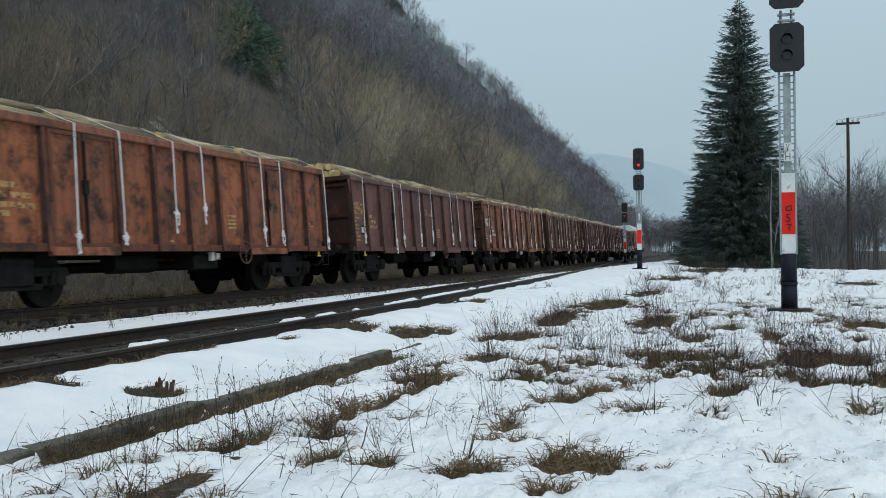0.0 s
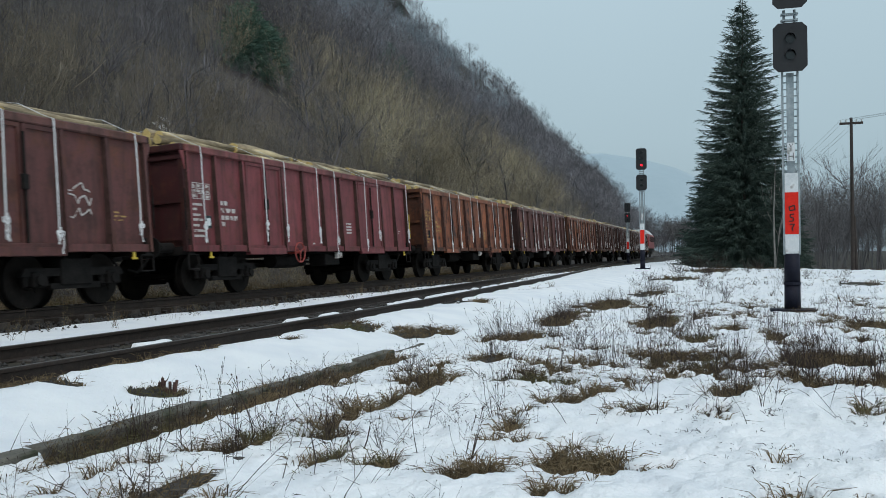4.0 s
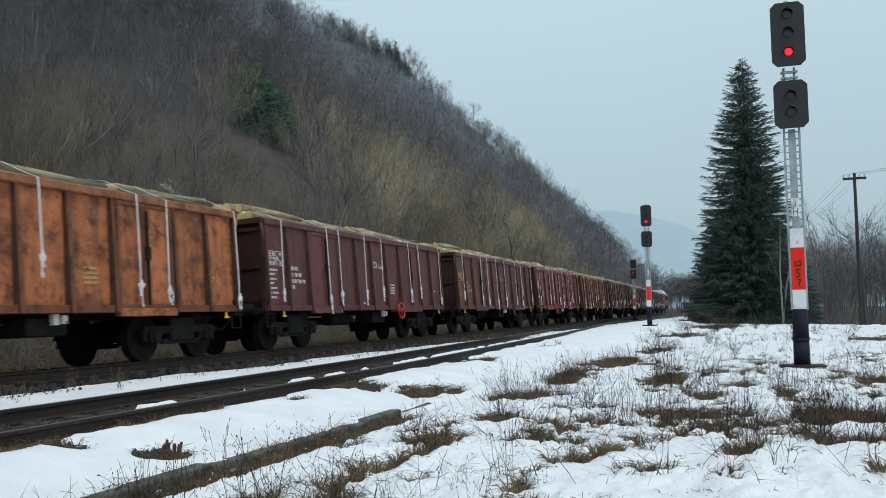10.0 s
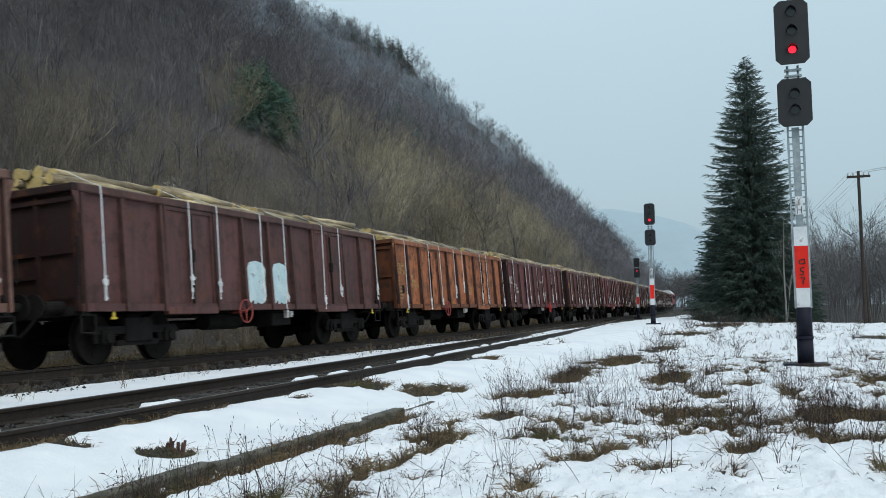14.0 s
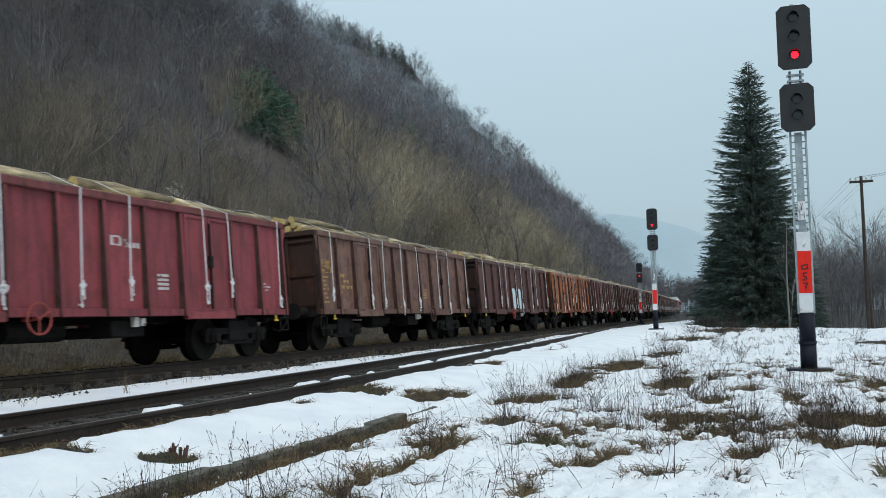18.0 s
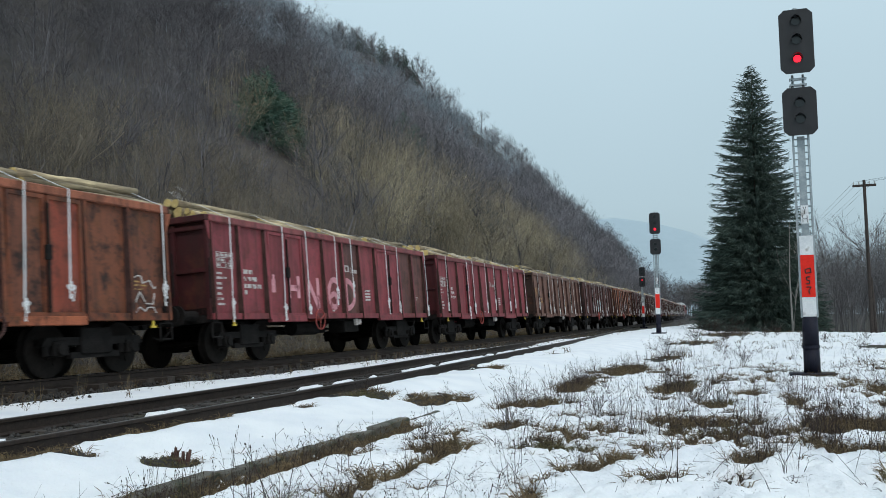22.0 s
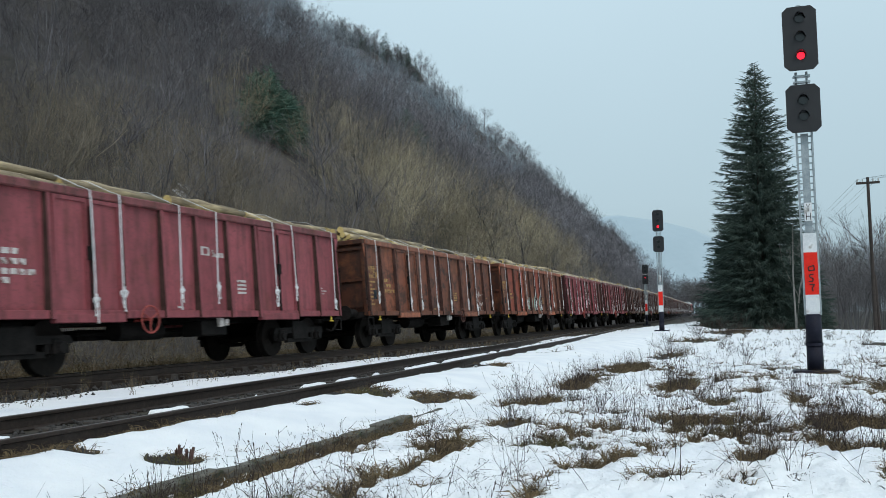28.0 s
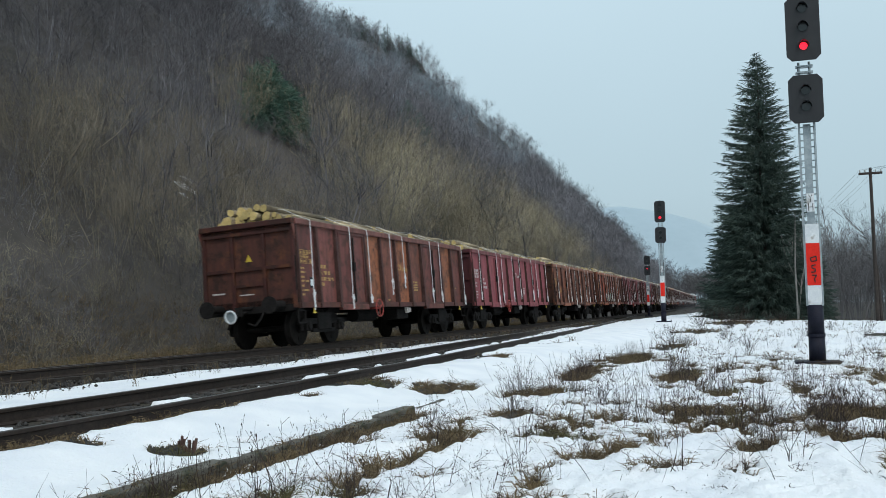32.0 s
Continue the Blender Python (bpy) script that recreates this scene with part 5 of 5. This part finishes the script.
        Build().path([(1.36, y + sy * .10, 1.35), (1.36, y + sy * .10, 2.2)], .014, 6).done("grab_rail", UNDER, w)
    # bogies
    for yc in (1.75, WL - 1.75):
        bg = Build()
        for sx in (-1.02, 1.02):
            bg.hexa([(sx - .06, yc - 1.25, .52), (sx + .06, yc - 1.25, .52), (sx + .06, yc + 1.25, .52), (sx - .06, yc + 1.25, .52), (sx - .06, yc - 1.15, .66), (sx + .06, yc - 1.15, .66), (sx + .06, yc + 1.15, .66), (sx - .06, yc + 1.15, .66)])
            bg.box(sx - .09, sx + .09, yc - .38, yc + .38, .36, .82, .02)
            bg.box(sx - .05, sx + .05, yc - .6, yc + .6, .30, .40)
        bg.box(-1.0, 1.0, yc - .18, yc + .18, .52, .88)
        bog = bg.done("bogie_frame", UNDER, w, "sooty cast bogie frame")
        for sx in (-1.02, 1.02):
            for dy in (-.9, .9):
                Build().box(sx - .11, sx + .11, yc + dy - .14, yc + dy + .14, .34, .60, .02).tube((sx, yc + dy, .46), (sx + (.15 if sx > 0 else -.15), yc + dy, .46), .11, .09, 12).done("axle_box", UNDER, bog)
                for e in (-.22, .22):
                    Build().tube((sx, yc + dy + e, .36), (sx, yc + dy + e, .60), .055, None, 8).done("spring", UNDER, bog)
        for dy in (-.9, .9):
            ws = Build().tube((-.9, 0, 0), (.9, 0, 0), .07, None, 8)
            for sx in (-1, 1):
                ws.tube((sx * .70, 0, 0), (sx * .82, 0, 0), .46, .46, 28).tube((sx * .67, 0, 0), (sx * .70, 0, 0), .488, .488, 28)
                ws.tube((sx * .82, 0, 0), (sx * .86, 0, 0), .16, .13, 12)
                for k in range(2):
                    a = k * math.pi
                    ws.tube((sx * .80, .28 * math.cos(a), .28 * math.sin(a)), (sx * .835, .28 * math.cos(a), .28 * math.sin(a)), .06, None, 8)
            o = ws.done("wheelset", WHEEL, w)
            o.location = (0, yc + dy, .46)
    Build().tube((.55, 4.6, .72), (.55, 5.9, .72), .19, None, 14).done("air_tank", UNDER, w, "black brake air tank")
    Build().box(.62, 1.12, 6.6, 7.5, .55, .86, .02).box(-.6, -.2, 4.5, 8, .6, .8).tube((.0, 4.2, .7), (.0, 8.6, .7), .03).done("brake_gear", UNDER, w)
    Build().box(1.22, 1.30, 7.0, 7.12, .72, .9).box(1.24, 1.30, 7.2, 7.32, .74, .88).done("changeover_plate", MARK, w, "pale brake changeover plates")
    hb = Build().ring((1.45, 8.15, .88), (1, 0, 0), .25, .018, 22, 6)
    for k in range(3):
        a = 2.09 * k + .5
        hb.tube((1.45, 8.15, .88), (1.45, 8.15 + .25 * math.cos(a), .88 + .25 * math.sin(a)), .014, None, 6)
    hb.tube((1.1, 8.15, .88), (1.47, 8.15, .88), .03, None, 8)
    hb.done("handbrake_wheel", PAINT, w, "red handbrake wheel")
    for y in (.72, WL - .55):
        Build().box(1.335, 1.35, y, y + .07, .80, .97).box(1.335, 1.36, y - .04, y + .11, .77, .81).done("tag", YELLOW, w, "yellow lifting-point tag")
    return w


def bars(b, X, rows):
    """Plain bars for stencilled writing: y, z, width, height."""
    for y, z, wd, h in rows:
        b.box(X, X + .004, y, y + wd, z, z + h)
    return b


def stencils(w, mat, logo, seed):
    r = random.Random(seed)
    X = WW - POST_D + 0.014
    b = Build()
    # framed table, weight lines and running number, all as plain bars
    for k in range(4):
        b.box(X, X + .004, .28, .92, 2.02 + .11 * k, 2.035 + .11 * k)
    for y in (.28, .44, .60, .76, .91):
        b.box(X, X + .004, y, y + .012, 2.02, 2.36)
    rows = []
    for k in range(3):
        rows += [(.30 + .16 * j, 2.05 + .11 * k, .10, .06) for j in range(4) if r.random() < .8]
    for z in (1.88, 1.78, 1.66, 1.56, 1.44, 1.33, 1.22):
        rows.append((.26, z, r.uniform(.15, .42), .05))
    for z, n in ((1.93, 2), (1.77, 3), (1.61, 4), (1.47, 1)):
        y = 1.30
        for j in range(n):
            wd = r.uniform(.11, .2)
            rows.append((y, z, wd, .095))
            y += wd + .05
    rows += [(9.3, 1.10, .1, .04), (5.6, 1.10, .12, .04), (11.5, 1.55, .4, .03), (11.5, 1.48, .3, .03), (11.5, 1.62, .2, .03)]
    for k in range(4):
        rows.append((7.74, 1.42 + .085 * k, .34, .05))
    bars(b, X, rows)
    tagged(b.done("stencilling", mat, w, "rows of small worn stencilled marks"), kind="stuff")
    if logo:
        z = 2.05 if seed == 12 else 2.20
        lg = Build().box(X, X + .004, 6.45, 6.75, z, z + .03).box(X, X + .004, 6.45, 6.75, z + .15, z + .18).box(X, X + .004, 6.45, 6.53, z + .03, z + .15).box(X, X + .004, 6.68, 6.75, z + .03, z + .15)
        bars(lg, X, [(6.83 + .11 * j, z - .02, .085, .10 + .05 * (j == 0)) for j in range(4)])
        tagged(lg.done("emblem", mat, w, "plain hollow square emblem with short bars"), kind="stuff")


def label_card(w, y, z, paper=True):
    X = WW - POST_D + 0.014
    Build().box(X, X + .006, y, y + .2, z, z + .26).done("label_card", DARKGLASS, w, "dark card holder")
    if paper:
        Build().box(X + .006, X + .009, y + .03, y + .17, z + .05, z + .21).done("card", WHITEPAINT, w, "pale blue-white paper card")


def graffiti(w, kind):
    X = WW - POST_D + 0.016
    if kind == "white":
        for y, wd in ((5.30, .84), (6.42, .74)):
            pts = [(0, .05), (.1, 0), (.3, .1), (.35, -.08), (.5, .05), (.7, -.02), (.9, .06), (1, .2), (.95, .6), (1, .85), (.85, 1), (.5, 1.05), (.15, 1), (0, .8), (.08, .5)]
            b = Build()
            b.v += [(X, y + p * wd, 1.05 + q * .95) for p, q in pts]
            b.f.append(tuple(range(len(pts))))
            b.done("spray_patch", SPRAY, w, "pale spray-painted blot")
        return
    if kind == "pink":
        arc = [(.05 + .55 * math.sin(t * .35), .5 + .5 * math.cos(t * .35)) for t in range(10)]
        hook = ((.60, .93), (.42, 1.0), (.20, .92), (.06, .62), (.08, .25), (.28, .03), (.52, .08), (.60, .32), (.42, .52), (.14, .42))
        letters = ((2.42, (((0, .55), (.18, .55)), ((0, .75), (.18, .75)), ((.05, .9), (.15, .9)))), (3.22, (((0, .3), (0, 1)), ((.5, .3), (.5, 1)), ((0, .62), (.5, .62)))), (4.25, (((0, 0), (0, 1), (.6, 0), (.6, 1)),)), (5.38, (hook,)), (6.45, (arc, ((.05, 0), (.05, 1)))))
        wall = X
        for y0, strokes in letters:
            X = wall + (.052 if y0 < 4 else 0)
            b = Build()
            for st in strokes:
                for (p, q), (p2, q2) in zip(st, st[1:]):
                    a, c = Vector((X, y0 + p * .95, 1.18 + q * .78)), Vector((X, y0 + p2 * .95, 1.18 + q2 * .78))
                    nrm = (c - a).cross(Vector((1, 0, 0))).normalized() * .075
                    b.hexa([tuple(v) for v in (a - nrm, c - nrm, c + nrm, a + nrm)] + [tuple(v + Vector((.004, 0, 0))) for v in (a - nrm, c - nrm, c + nrm, a + nrm)])
            b.done("spray_letter", PINK, w, "pink spray-painted letter")
        return
    for k, y0 in enumerate((4.9, 6.0, 7.05)):
        r = random.Random(k)
        pts = [(math.cos(t * .3927) * (.40 + .07 * r.random()), math.sin(t * .3927) * (.44 + .10 * r.random())) for t in range(16)]
        b = Build()
        b.v += [(X, y0 + .4 + p, 1.42 + q) for p, q in pts]
        b.f.append(tuple(range(16)))
        let = b.done("spray_letter", TEAL, w, "faded green spray-painted letter")
        ins = Build()
        for (p, q), (p2, q2) in zip(((-.2, -.3), (-.2, .3), (.15, .2), (-.15, 0), (.2, -.3)), ((-.2, .3), (.15, .2), (-.15, 0), (.2, -.3), (.25, -.3))):
            a, c = Vector((X + .003, y0 + .4 + p, 1.42 + q)), Vector((X + .003, y0 + .4 + p2, 1.42 + q2))
            nrm = (c - a).cross(Vector((1, 0, 0))).normalized() * .04
            ins.hexa([tuple(v) for v in (a - nrm, c - nrm, c + nrm, a + nrm)] + [tuple(v + Vector((.004, 0, 0))) for v in (a - nrm, c - nrm, c + nrm, a + nrm)])
        ins.done("letter_stroke", MARK, let, "pale stroke inside the letter")


def log_mesh(length, r, seed):
    """One log: rough bark, two sawn ends."""
    rr = random.Random(seed)
    n, ks = 10, 7
    v, f = [], []
    bend = rr.uniform(-.05, .05)
    for k in range(ks):
        cx, cz = rr.uniform(-.012, .012) + bend * math.sin(math.pi * k / (ks - 1)), rr.uniform(-.012, .012)
        knot = rr.randrange(3 * n)
        for j in range(n):
            a = 2 * math.pi * j / n
            q = r * (1 + rr.uniform(-.10, .10)) * (1 - .03 * k) * (1.3 if j == knot else 1)
            v.append((cx + math.cos(a) * q, length * k / (ks - 1), cz + math.sin(a) * q))
    for k in range(ks - 1):
        for j in range(n):
            a, c = k * n + j, k * n + (j + 1) % n
            f.append((a, a + n, c + n, c))
    f += [tuple(range(n)), tuple((ks - 1) * n + n - 1 - j for j in range(n))]
    me = bpy.data.meshes.new("log")
    me.from_pydata(v, [], f)
    me.update()
    me.materials.append(BARK)
    me.materials.append(CUT)
    me.polygons.foreach_set("material_index", [0] * (len(f) - 2) + [1, 1])
    me.polygons.foreach_set("use_smooth", [True] * (len(f) - 2) + [False, False])
    return me


LOGS = [log_mesh(ln, r, 7 * k) for k, (ln, r) in enumerate(((3.1, .085), (3.1, .11), (3.0, .07), (2.9, .13), (3.0, .095)))]
STRAPS_AT = (.55, 3.0, 3.95, 5.6, 6.75, 9.0, 9.9, 12.2)


def build_load(seed, detail):
    """Stacks of logs heaped over the sides, tied down with white straps."""
    r = random.Random(seed)
    load = empty("log_load")
    for st in range(4):
        y0 = .12 + st * 3.08 + r.uniform(-.05, .05)
        top = .34 + r.uniform(-.10, .10)
        rows = 3 if detail > 1 else 2
        for lay in range(rows):
            half = 1.18 - .27 * lay
            x = -half
            while x < half:
                me = LOGS[r.randrange(5)]
                rad = (.085, .11, .07, .13, .095)[LOGS.index(me)]
                if x + 2 * rad > half + .14:
                    break
                o = new("log", me)
                o.parent = load
                bulge = top * (1 - (x / 1.5) ** 2)
                z = ZT - .11 + .155 * lay + bulge * .30 + r.uniform(-.05, .05)
                o.location = (x + rad, y0 + r.uniform(-.12, .12), z)
                o.rotation_euler = (r.uniform(-.022, .022), r.uniform(-3, 3), r.uniform(-.03, .03))
                x += 2 * rad + r.uniform(0, .03)
    # a solid dark core keeps the heap from being see-through
    Build().box(-1.2, 1.2, .15, WL - .15, 1.3, ZT - .30).done("lower_logs", BARK, load)
    for y in STRAPS_AT:
        yy = y + r.uniform(-.15, .15)
        low = r.choice((1.12, 1.2, 1.3, 1.16, 1.5))
        sway = r.uniform(-.06, .06)
        s = Build()
        pts = [(-1.2, yy, ZT + .02), (-.7, yy + .02, ZT + .33), (0, yy + .03, ZT + .45), (.7, yy + .02, ZT + .33), (1.22, yy, ZT + .07), (WW + .03, yy, ZT - .02), (WW + .04, yy + sway * .3, ZT - .2), (WW + .045, yy + sway, low + .4), (WW + .03, yy + sway, low)]
        s.strip(pts, .032, .006)
        strap = s.done("strap", STRAP, load, "white lashing strap")
        knot = Build()
        kx, ky, kz = WW + .05, yy + sway, low + r.uniform(.04, .42)
        knot.tube((kx, ky, kz - .05), (kx + .012, ky, kz + .05), .026, .022, 7)
        for hand in (-1, 1):
            w, h = r.uniform(.05, .10), r.uniform(.06, .15)
            loop = [(kx + .01, ky + hand * w * math.sin(a * 1.047) * (.5 + .12 * a), kz - h * (1 - math.cos(a * 1.047)) * .5) for a in range(7)]
            knot.path(loop, .011, 5)
            tail, ln, bow = [], r.uniform(.12, .42), r.uniform(-.5, 1.3)
            for a in range(5):
                tail.append((kx + .012, ky + hand * (.015 + .09 * bow * math.sin(a * .7) * .6), kz - ln * a / 4))
            knot.path(tail, .011, 5)
            knot.tube(tail[-1], (tail[-1][0], tail[-1][1] + hand * .01, tail[-1][2] - .05), .012, .020, 6)
        knot.tube((kx, ky, low - .03), (kx, ky, low + .05), .020, .024, 6)
        tagged(knot.done("strap_tail", STRAP, strap, "tied bow with hanging ends"), kind="stuff")
    return load


# number: paint, rust amount, stencil material, emblem, graffiti, card
FLEET = {
    -6: ((0.124, 0.060, 0.054), .6, None), -5: ((0.138, 0.066, 0.054), .7, None), -4: ((0.118, 0.054, 0.048), .6, None), -3: ((0.166, 0.078, 0.054), .8, None),
    -2: ((0.276, 0.102, 0.054), .9, MARK), -1: ((0.138, 0.060, 0.054), .5, MARK_Y), 0: ((0.32, 0.106, 0.052), .9, MARK_Y), 1: ((0.205, 0.054, 0.060), .3, MARK),
    2: ((0.122, 0.046, 0.043), .5, MARK_Y), 3: ((0.135, 0.043, 0.044), .4, MARK), 4: ((0.420, 0.135, 0.050), .8, MARK_Y), 5: ((0.118, 0.050, 0.048), .6, None),
    6: ((0.200, 0.105, 0.080), .6, MARK_Y), 7: ((0.265, 0.052, 0.063), .25, MARK), 8: ((0.27, 0.056, 0.066), .35, MARK), 9: ((0.386, 0.114, 0.054), .9, MARK_Y),
    10: ((0.345, 0.120, 0.066), .9, MARK_Y), 11: ((0.282, 0.070, 0.082), .25, MARK), 12: ((0.185, 0.060, 0.050), .7, MARK_Y),
}
TONE = {0: "rusty orange", 1: "maroon red", 2: "brown maroon", 3: "dark maroon", 4: "orange-brown", 5: "dark brown", 6: "sooty brown", 7: "crimson red", 8: "dark crimson", 9: "rusty orange", 10: "rusty brown", 11: "pinkish maroon", 12: "red-brown patched"}
ORANGE = (-3, -2, 0, 4, 9, 10, 12)
WAGONS, LOADS = {}, {}
first = build_wagon()
loads = [build_load(k, 2) for k in range(4)]
used = set()
for k, (colour, rust, mark) in FLEET.items():
    w = first if k == -6 else copy_thing(first, Matrix())
    for o in w.children_recursive:
        # end walls: soot and the shade of the gaps both darken the colour
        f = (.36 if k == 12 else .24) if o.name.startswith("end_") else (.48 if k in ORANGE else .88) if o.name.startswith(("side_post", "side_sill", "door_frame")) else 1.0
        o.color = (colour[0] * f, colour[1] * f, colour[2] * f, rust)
        if o.name.startswith("top_rail"):
            o.color = (.035 + .72 * colour[0], .022 + .72 * colour[1], .018 + .72 * colour[2], .5)
        if o.name.startswith("handbrake"):
            o.color = (.72, .06, .055, 0) if k == 3 else (.34, .065, .055, .2) if k in (1, 4, 5, 7, 8, 11, 12) else (.09, .04, .035, .5)
        if o.name.startswith("handbrake") and k in (1, 4, 5, 7, 8, 11, 12):
            o.location.y = -3.2 if k == 5 else -3.6
    WAGONS[k] = w
    tagged(w, f"{TONE.get(k, 'dark brown')} open goods wagon with ribbed steel sides", "wagon", "wagons of the timber train")
    q = (k + 6) % 4
    ld = loads[q] if q not in used else copy_thing(loads[q], Matrix())
    used.add(q)
    LOADS[k] = ld
    tagged(ld, "heaped cut logs strapped down in the wagon", "log load", "log loads")
for k, (colour, rust, mark) in FLEET.items():
    if mark:
        stencils(WAGONS[k], mark, k in (-1, 2, 3, 7, 8, 11, 12), k)
for k in (-1, 1, 12):
    label_card(WAGONS[k], .72, 1.42)
for k in (0, 4, 9, 10):
    label_card(WAGONS[k], .58, 1.40, False)
Build().path([(1.30, WL + .06, 1.30), (1.36, WL + .10, 1.34), (1.36, WL + .10, 2.12), (1.30, WL + .06, 2.16)], .016, 6).done("grab_rail", YELLOW, WAGONS[1], "yellow grab rail")
def scribble(w, y, z, size, mat, seed):
    """A looping sprayed tag of plain strokes that spells nothing."""
    r = random.Random(seed)
    X = WW - POST_D + 0.016
    for line in range(3):
        pts, yy = [], y
        for q in range(7):
            pts.append((X, yy + r.uniform(-.05, .05), z - line * size * .42 + r.uniform(-.2, .2) * size))
            yy += size * .16
        Build().path(pts, .016, 4).done("sprayed_stroke", mat, w, "looping sprayed stroke")


scribble(WAGONS[10], 11.45 - .95, 1.72, .75, MARK, 3)
scribble(WAGONS[2], 10.45, 2.05, .55, MARK, 4)
scribble(WAGONS[9], 11.5, 1.62, .7, MARK, 5)
graffiti(WAGONS[5], "white")
graffiti(WAGONS[8], "pink")
graffiti(WAGONS[9], "teal")
# the last wagon: orange panels, warning triangle, tail disc
for i, o in enumerate([c for c in WAGONS[12].children if c.name.startswith("side_panel")]):
    if i % 8 in (2, 3, 4, 5, 6):
        o.color = ((.30, .105, .05, .8), (.22, .075, .05, .6))[i % 2]
for i, o in enumerate([c for c in WAGONS[8].children if c.name.startswith("side_panel")]):
    if i % 8 in (4, 6, 7):
        o.color = (.13, .055, .048, .6)
for n, hues in ((9, ((.30, .068, .040, .7), (.22, .074, .038, 1.0), (.17, .060, .034, 1.0))), (10, ((.25, .080, .042, .9), (.19, .066, .037, 1.0))), (0, ((.31, .100, .044, .9), (.23, .076, .038, 1.0)))):
    rs = random.Random(n)
    for o in [c for c in WAGONS[n].children if c.name.startswith(("side_panel", "door_leaf"))]:
        o.color = rs.choice(hues)
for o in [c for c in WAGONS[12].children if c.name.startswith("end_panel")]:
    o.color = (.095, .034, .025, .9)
tri = Build()
tri.v += [(-.10, -.005, 2.16), (.10, -.005, 2.16), (0, -.005, 2.34)]
tri.f.append((0, 1, 2))
tri.done("warning_sign", YELLOW, WAGONS[12], "yellow warning triangle")
Build().box(-1.1, -.75, -.006, 0, 1.40, 1.44).done("end_mark", MARK, WAGONS[12])
Build().box(-.3, .1, -.006, 0, 1.33, 1.36).done("end_mark", MARK, WAGONS[12])
lamp = Build().ring((-.15, -.72, .80), (0, 1, .15), .145, .026, 20, 6).done("tail_disc_rim", WHITEPAINT, WAGONS[12], "white-rimmed tail disc")
Build().tube((-.15, -.68, .80), (-.15, -.715, .80), .14, None, 20).done("tail_disc", GALV, WAGONS[12], "grey tail disc")
Build().tube((-.15, 0, .9), (-.15, -.68, .82), .03, None, 6).done("tail_disc_arm", UNDER, WAGONS[12])


# ---------------------------------------------------------------- locomotive, far ahead
def build_loco():
    lo = tagged(empty("locomotive"), "red diesel locomotive with a pale roof heading the train", "locomotive")
    Build().box(-1.45, 1.45, .4, 16.6, 1.25, 3.3, .08).done("body", LOCORED, lo)
    Build().hexa([(-1.4, .5, 3.3), (1.4, .5, 3.3), (1.4, 16.5, 3.3), (-1.4, 16.5, 3.3), (-.8, .8, 4.0), (.8, .8, 4.0), (.8, 16.2, 4.0), (-.8, 16.2, 4.0)]).done("roof", LOCOGREY, lo)
    Build().box(-1.3, 1.3, 0.2, 16.8, .8, 1.25).box(-1, 1, 5, 12, .4, .9).done("frame", UNDER, lo)
    for y in (.36, 16.56):
        Build().box(-1.1, 1.1, y, y + .08, 2.3, 3.0).done("windscreen", DARKGLASS, lo)
    for y in (1.2, 14.6):
        Build().box(1.44, 1.47, y, y + 1.0, 2.3, 3.0).done("cab_window", DARKGLASS, lo)
    for y in (4.5, 6.5, 8.5, 10.5, 12.5):
        Build().box(1.44, 1.47, y, y + 1.3, 2.2, 3.0).done("grille", UNDER, lo)
    for y in (3.0, 14.0):
        Build().box(-1.1, 1.1, y - 1.8, y + 1.8, .45, .85).done("bogie", UNDER, lo)
        for d in (-1.5, 0, 1.5):
            b = Build()
            for sx in (-.76, .76):
                b.tube((sx - .06, y + d, .5), (sx + .06, y + d, .5), .5, None, 20)
            b.done("wheelset", WHEEL, lo)
    return lo


loco = build_loco()

# ---------------------------------------------------------------- the train runs
RUN = ((0, -158.6), (2, -148.5), (3.5, -141.0), (6, -128.28), (9, -112.8), (12, -96.8), (14.5, -83.2), (16.5, -71.9), (19, -57.5), (22, -40.07), (25.5, -19.84), (28.5, -1.46), (30, 7.53), (32, 19.55))
TWEAK = {0: -0.25, 1: -0.3, 3: -0.3, 7: -0.27, 8: -0.1, 11: -0.32, 12: -0.18}


def run_at(t):
    """Chainage of the last wagon's rear end: a smooth curve through RUN."""
    ts, ss = zip(*RUN)
    c = np.polyfit(ts, ss, 5)
    fit = np.polyval(c, t)
    err = [s - np.polyval(c, q) for q, s in RUN]
    return float(fit + np.interp(t, ts, err))


def stand(s0, length):
    """A vehicle of that length whose rear end is at chainage s0."""
    a, b = line_at(s0), line_at(s0 + length)
    turn = math.degrees(math.atan2(-(b[0] - a[0]), b[1] - a[1]))
    return pose(a[0], a[1], 0, 0, -CANT, turn)


def motions():
    times = [0.5 * k for k in range(65)]
    for k in FLEET:
        rows = [(t, stand(run_at(t) + (12 - k) * PITCH + TWEAK.get(k, 0), WL)) for t in times]
        walk(WAGONS[k], rows)
        walk(LOADS[k], rows)
        for o in [c for c in WAGONS[k].children if c.name.startswith("wheelset")]:
            y = o.location.y
            walk(o, [(.1 * q, pose(0, y, .46, -math.degrees(run_at(.1 * q) / .46), 0, 0)) for q in range(321)])
    walk(loco, [(t, stand(run_at(t) + 18 * PITCH + PITCH - .6, 17)) for t in times])


motions()
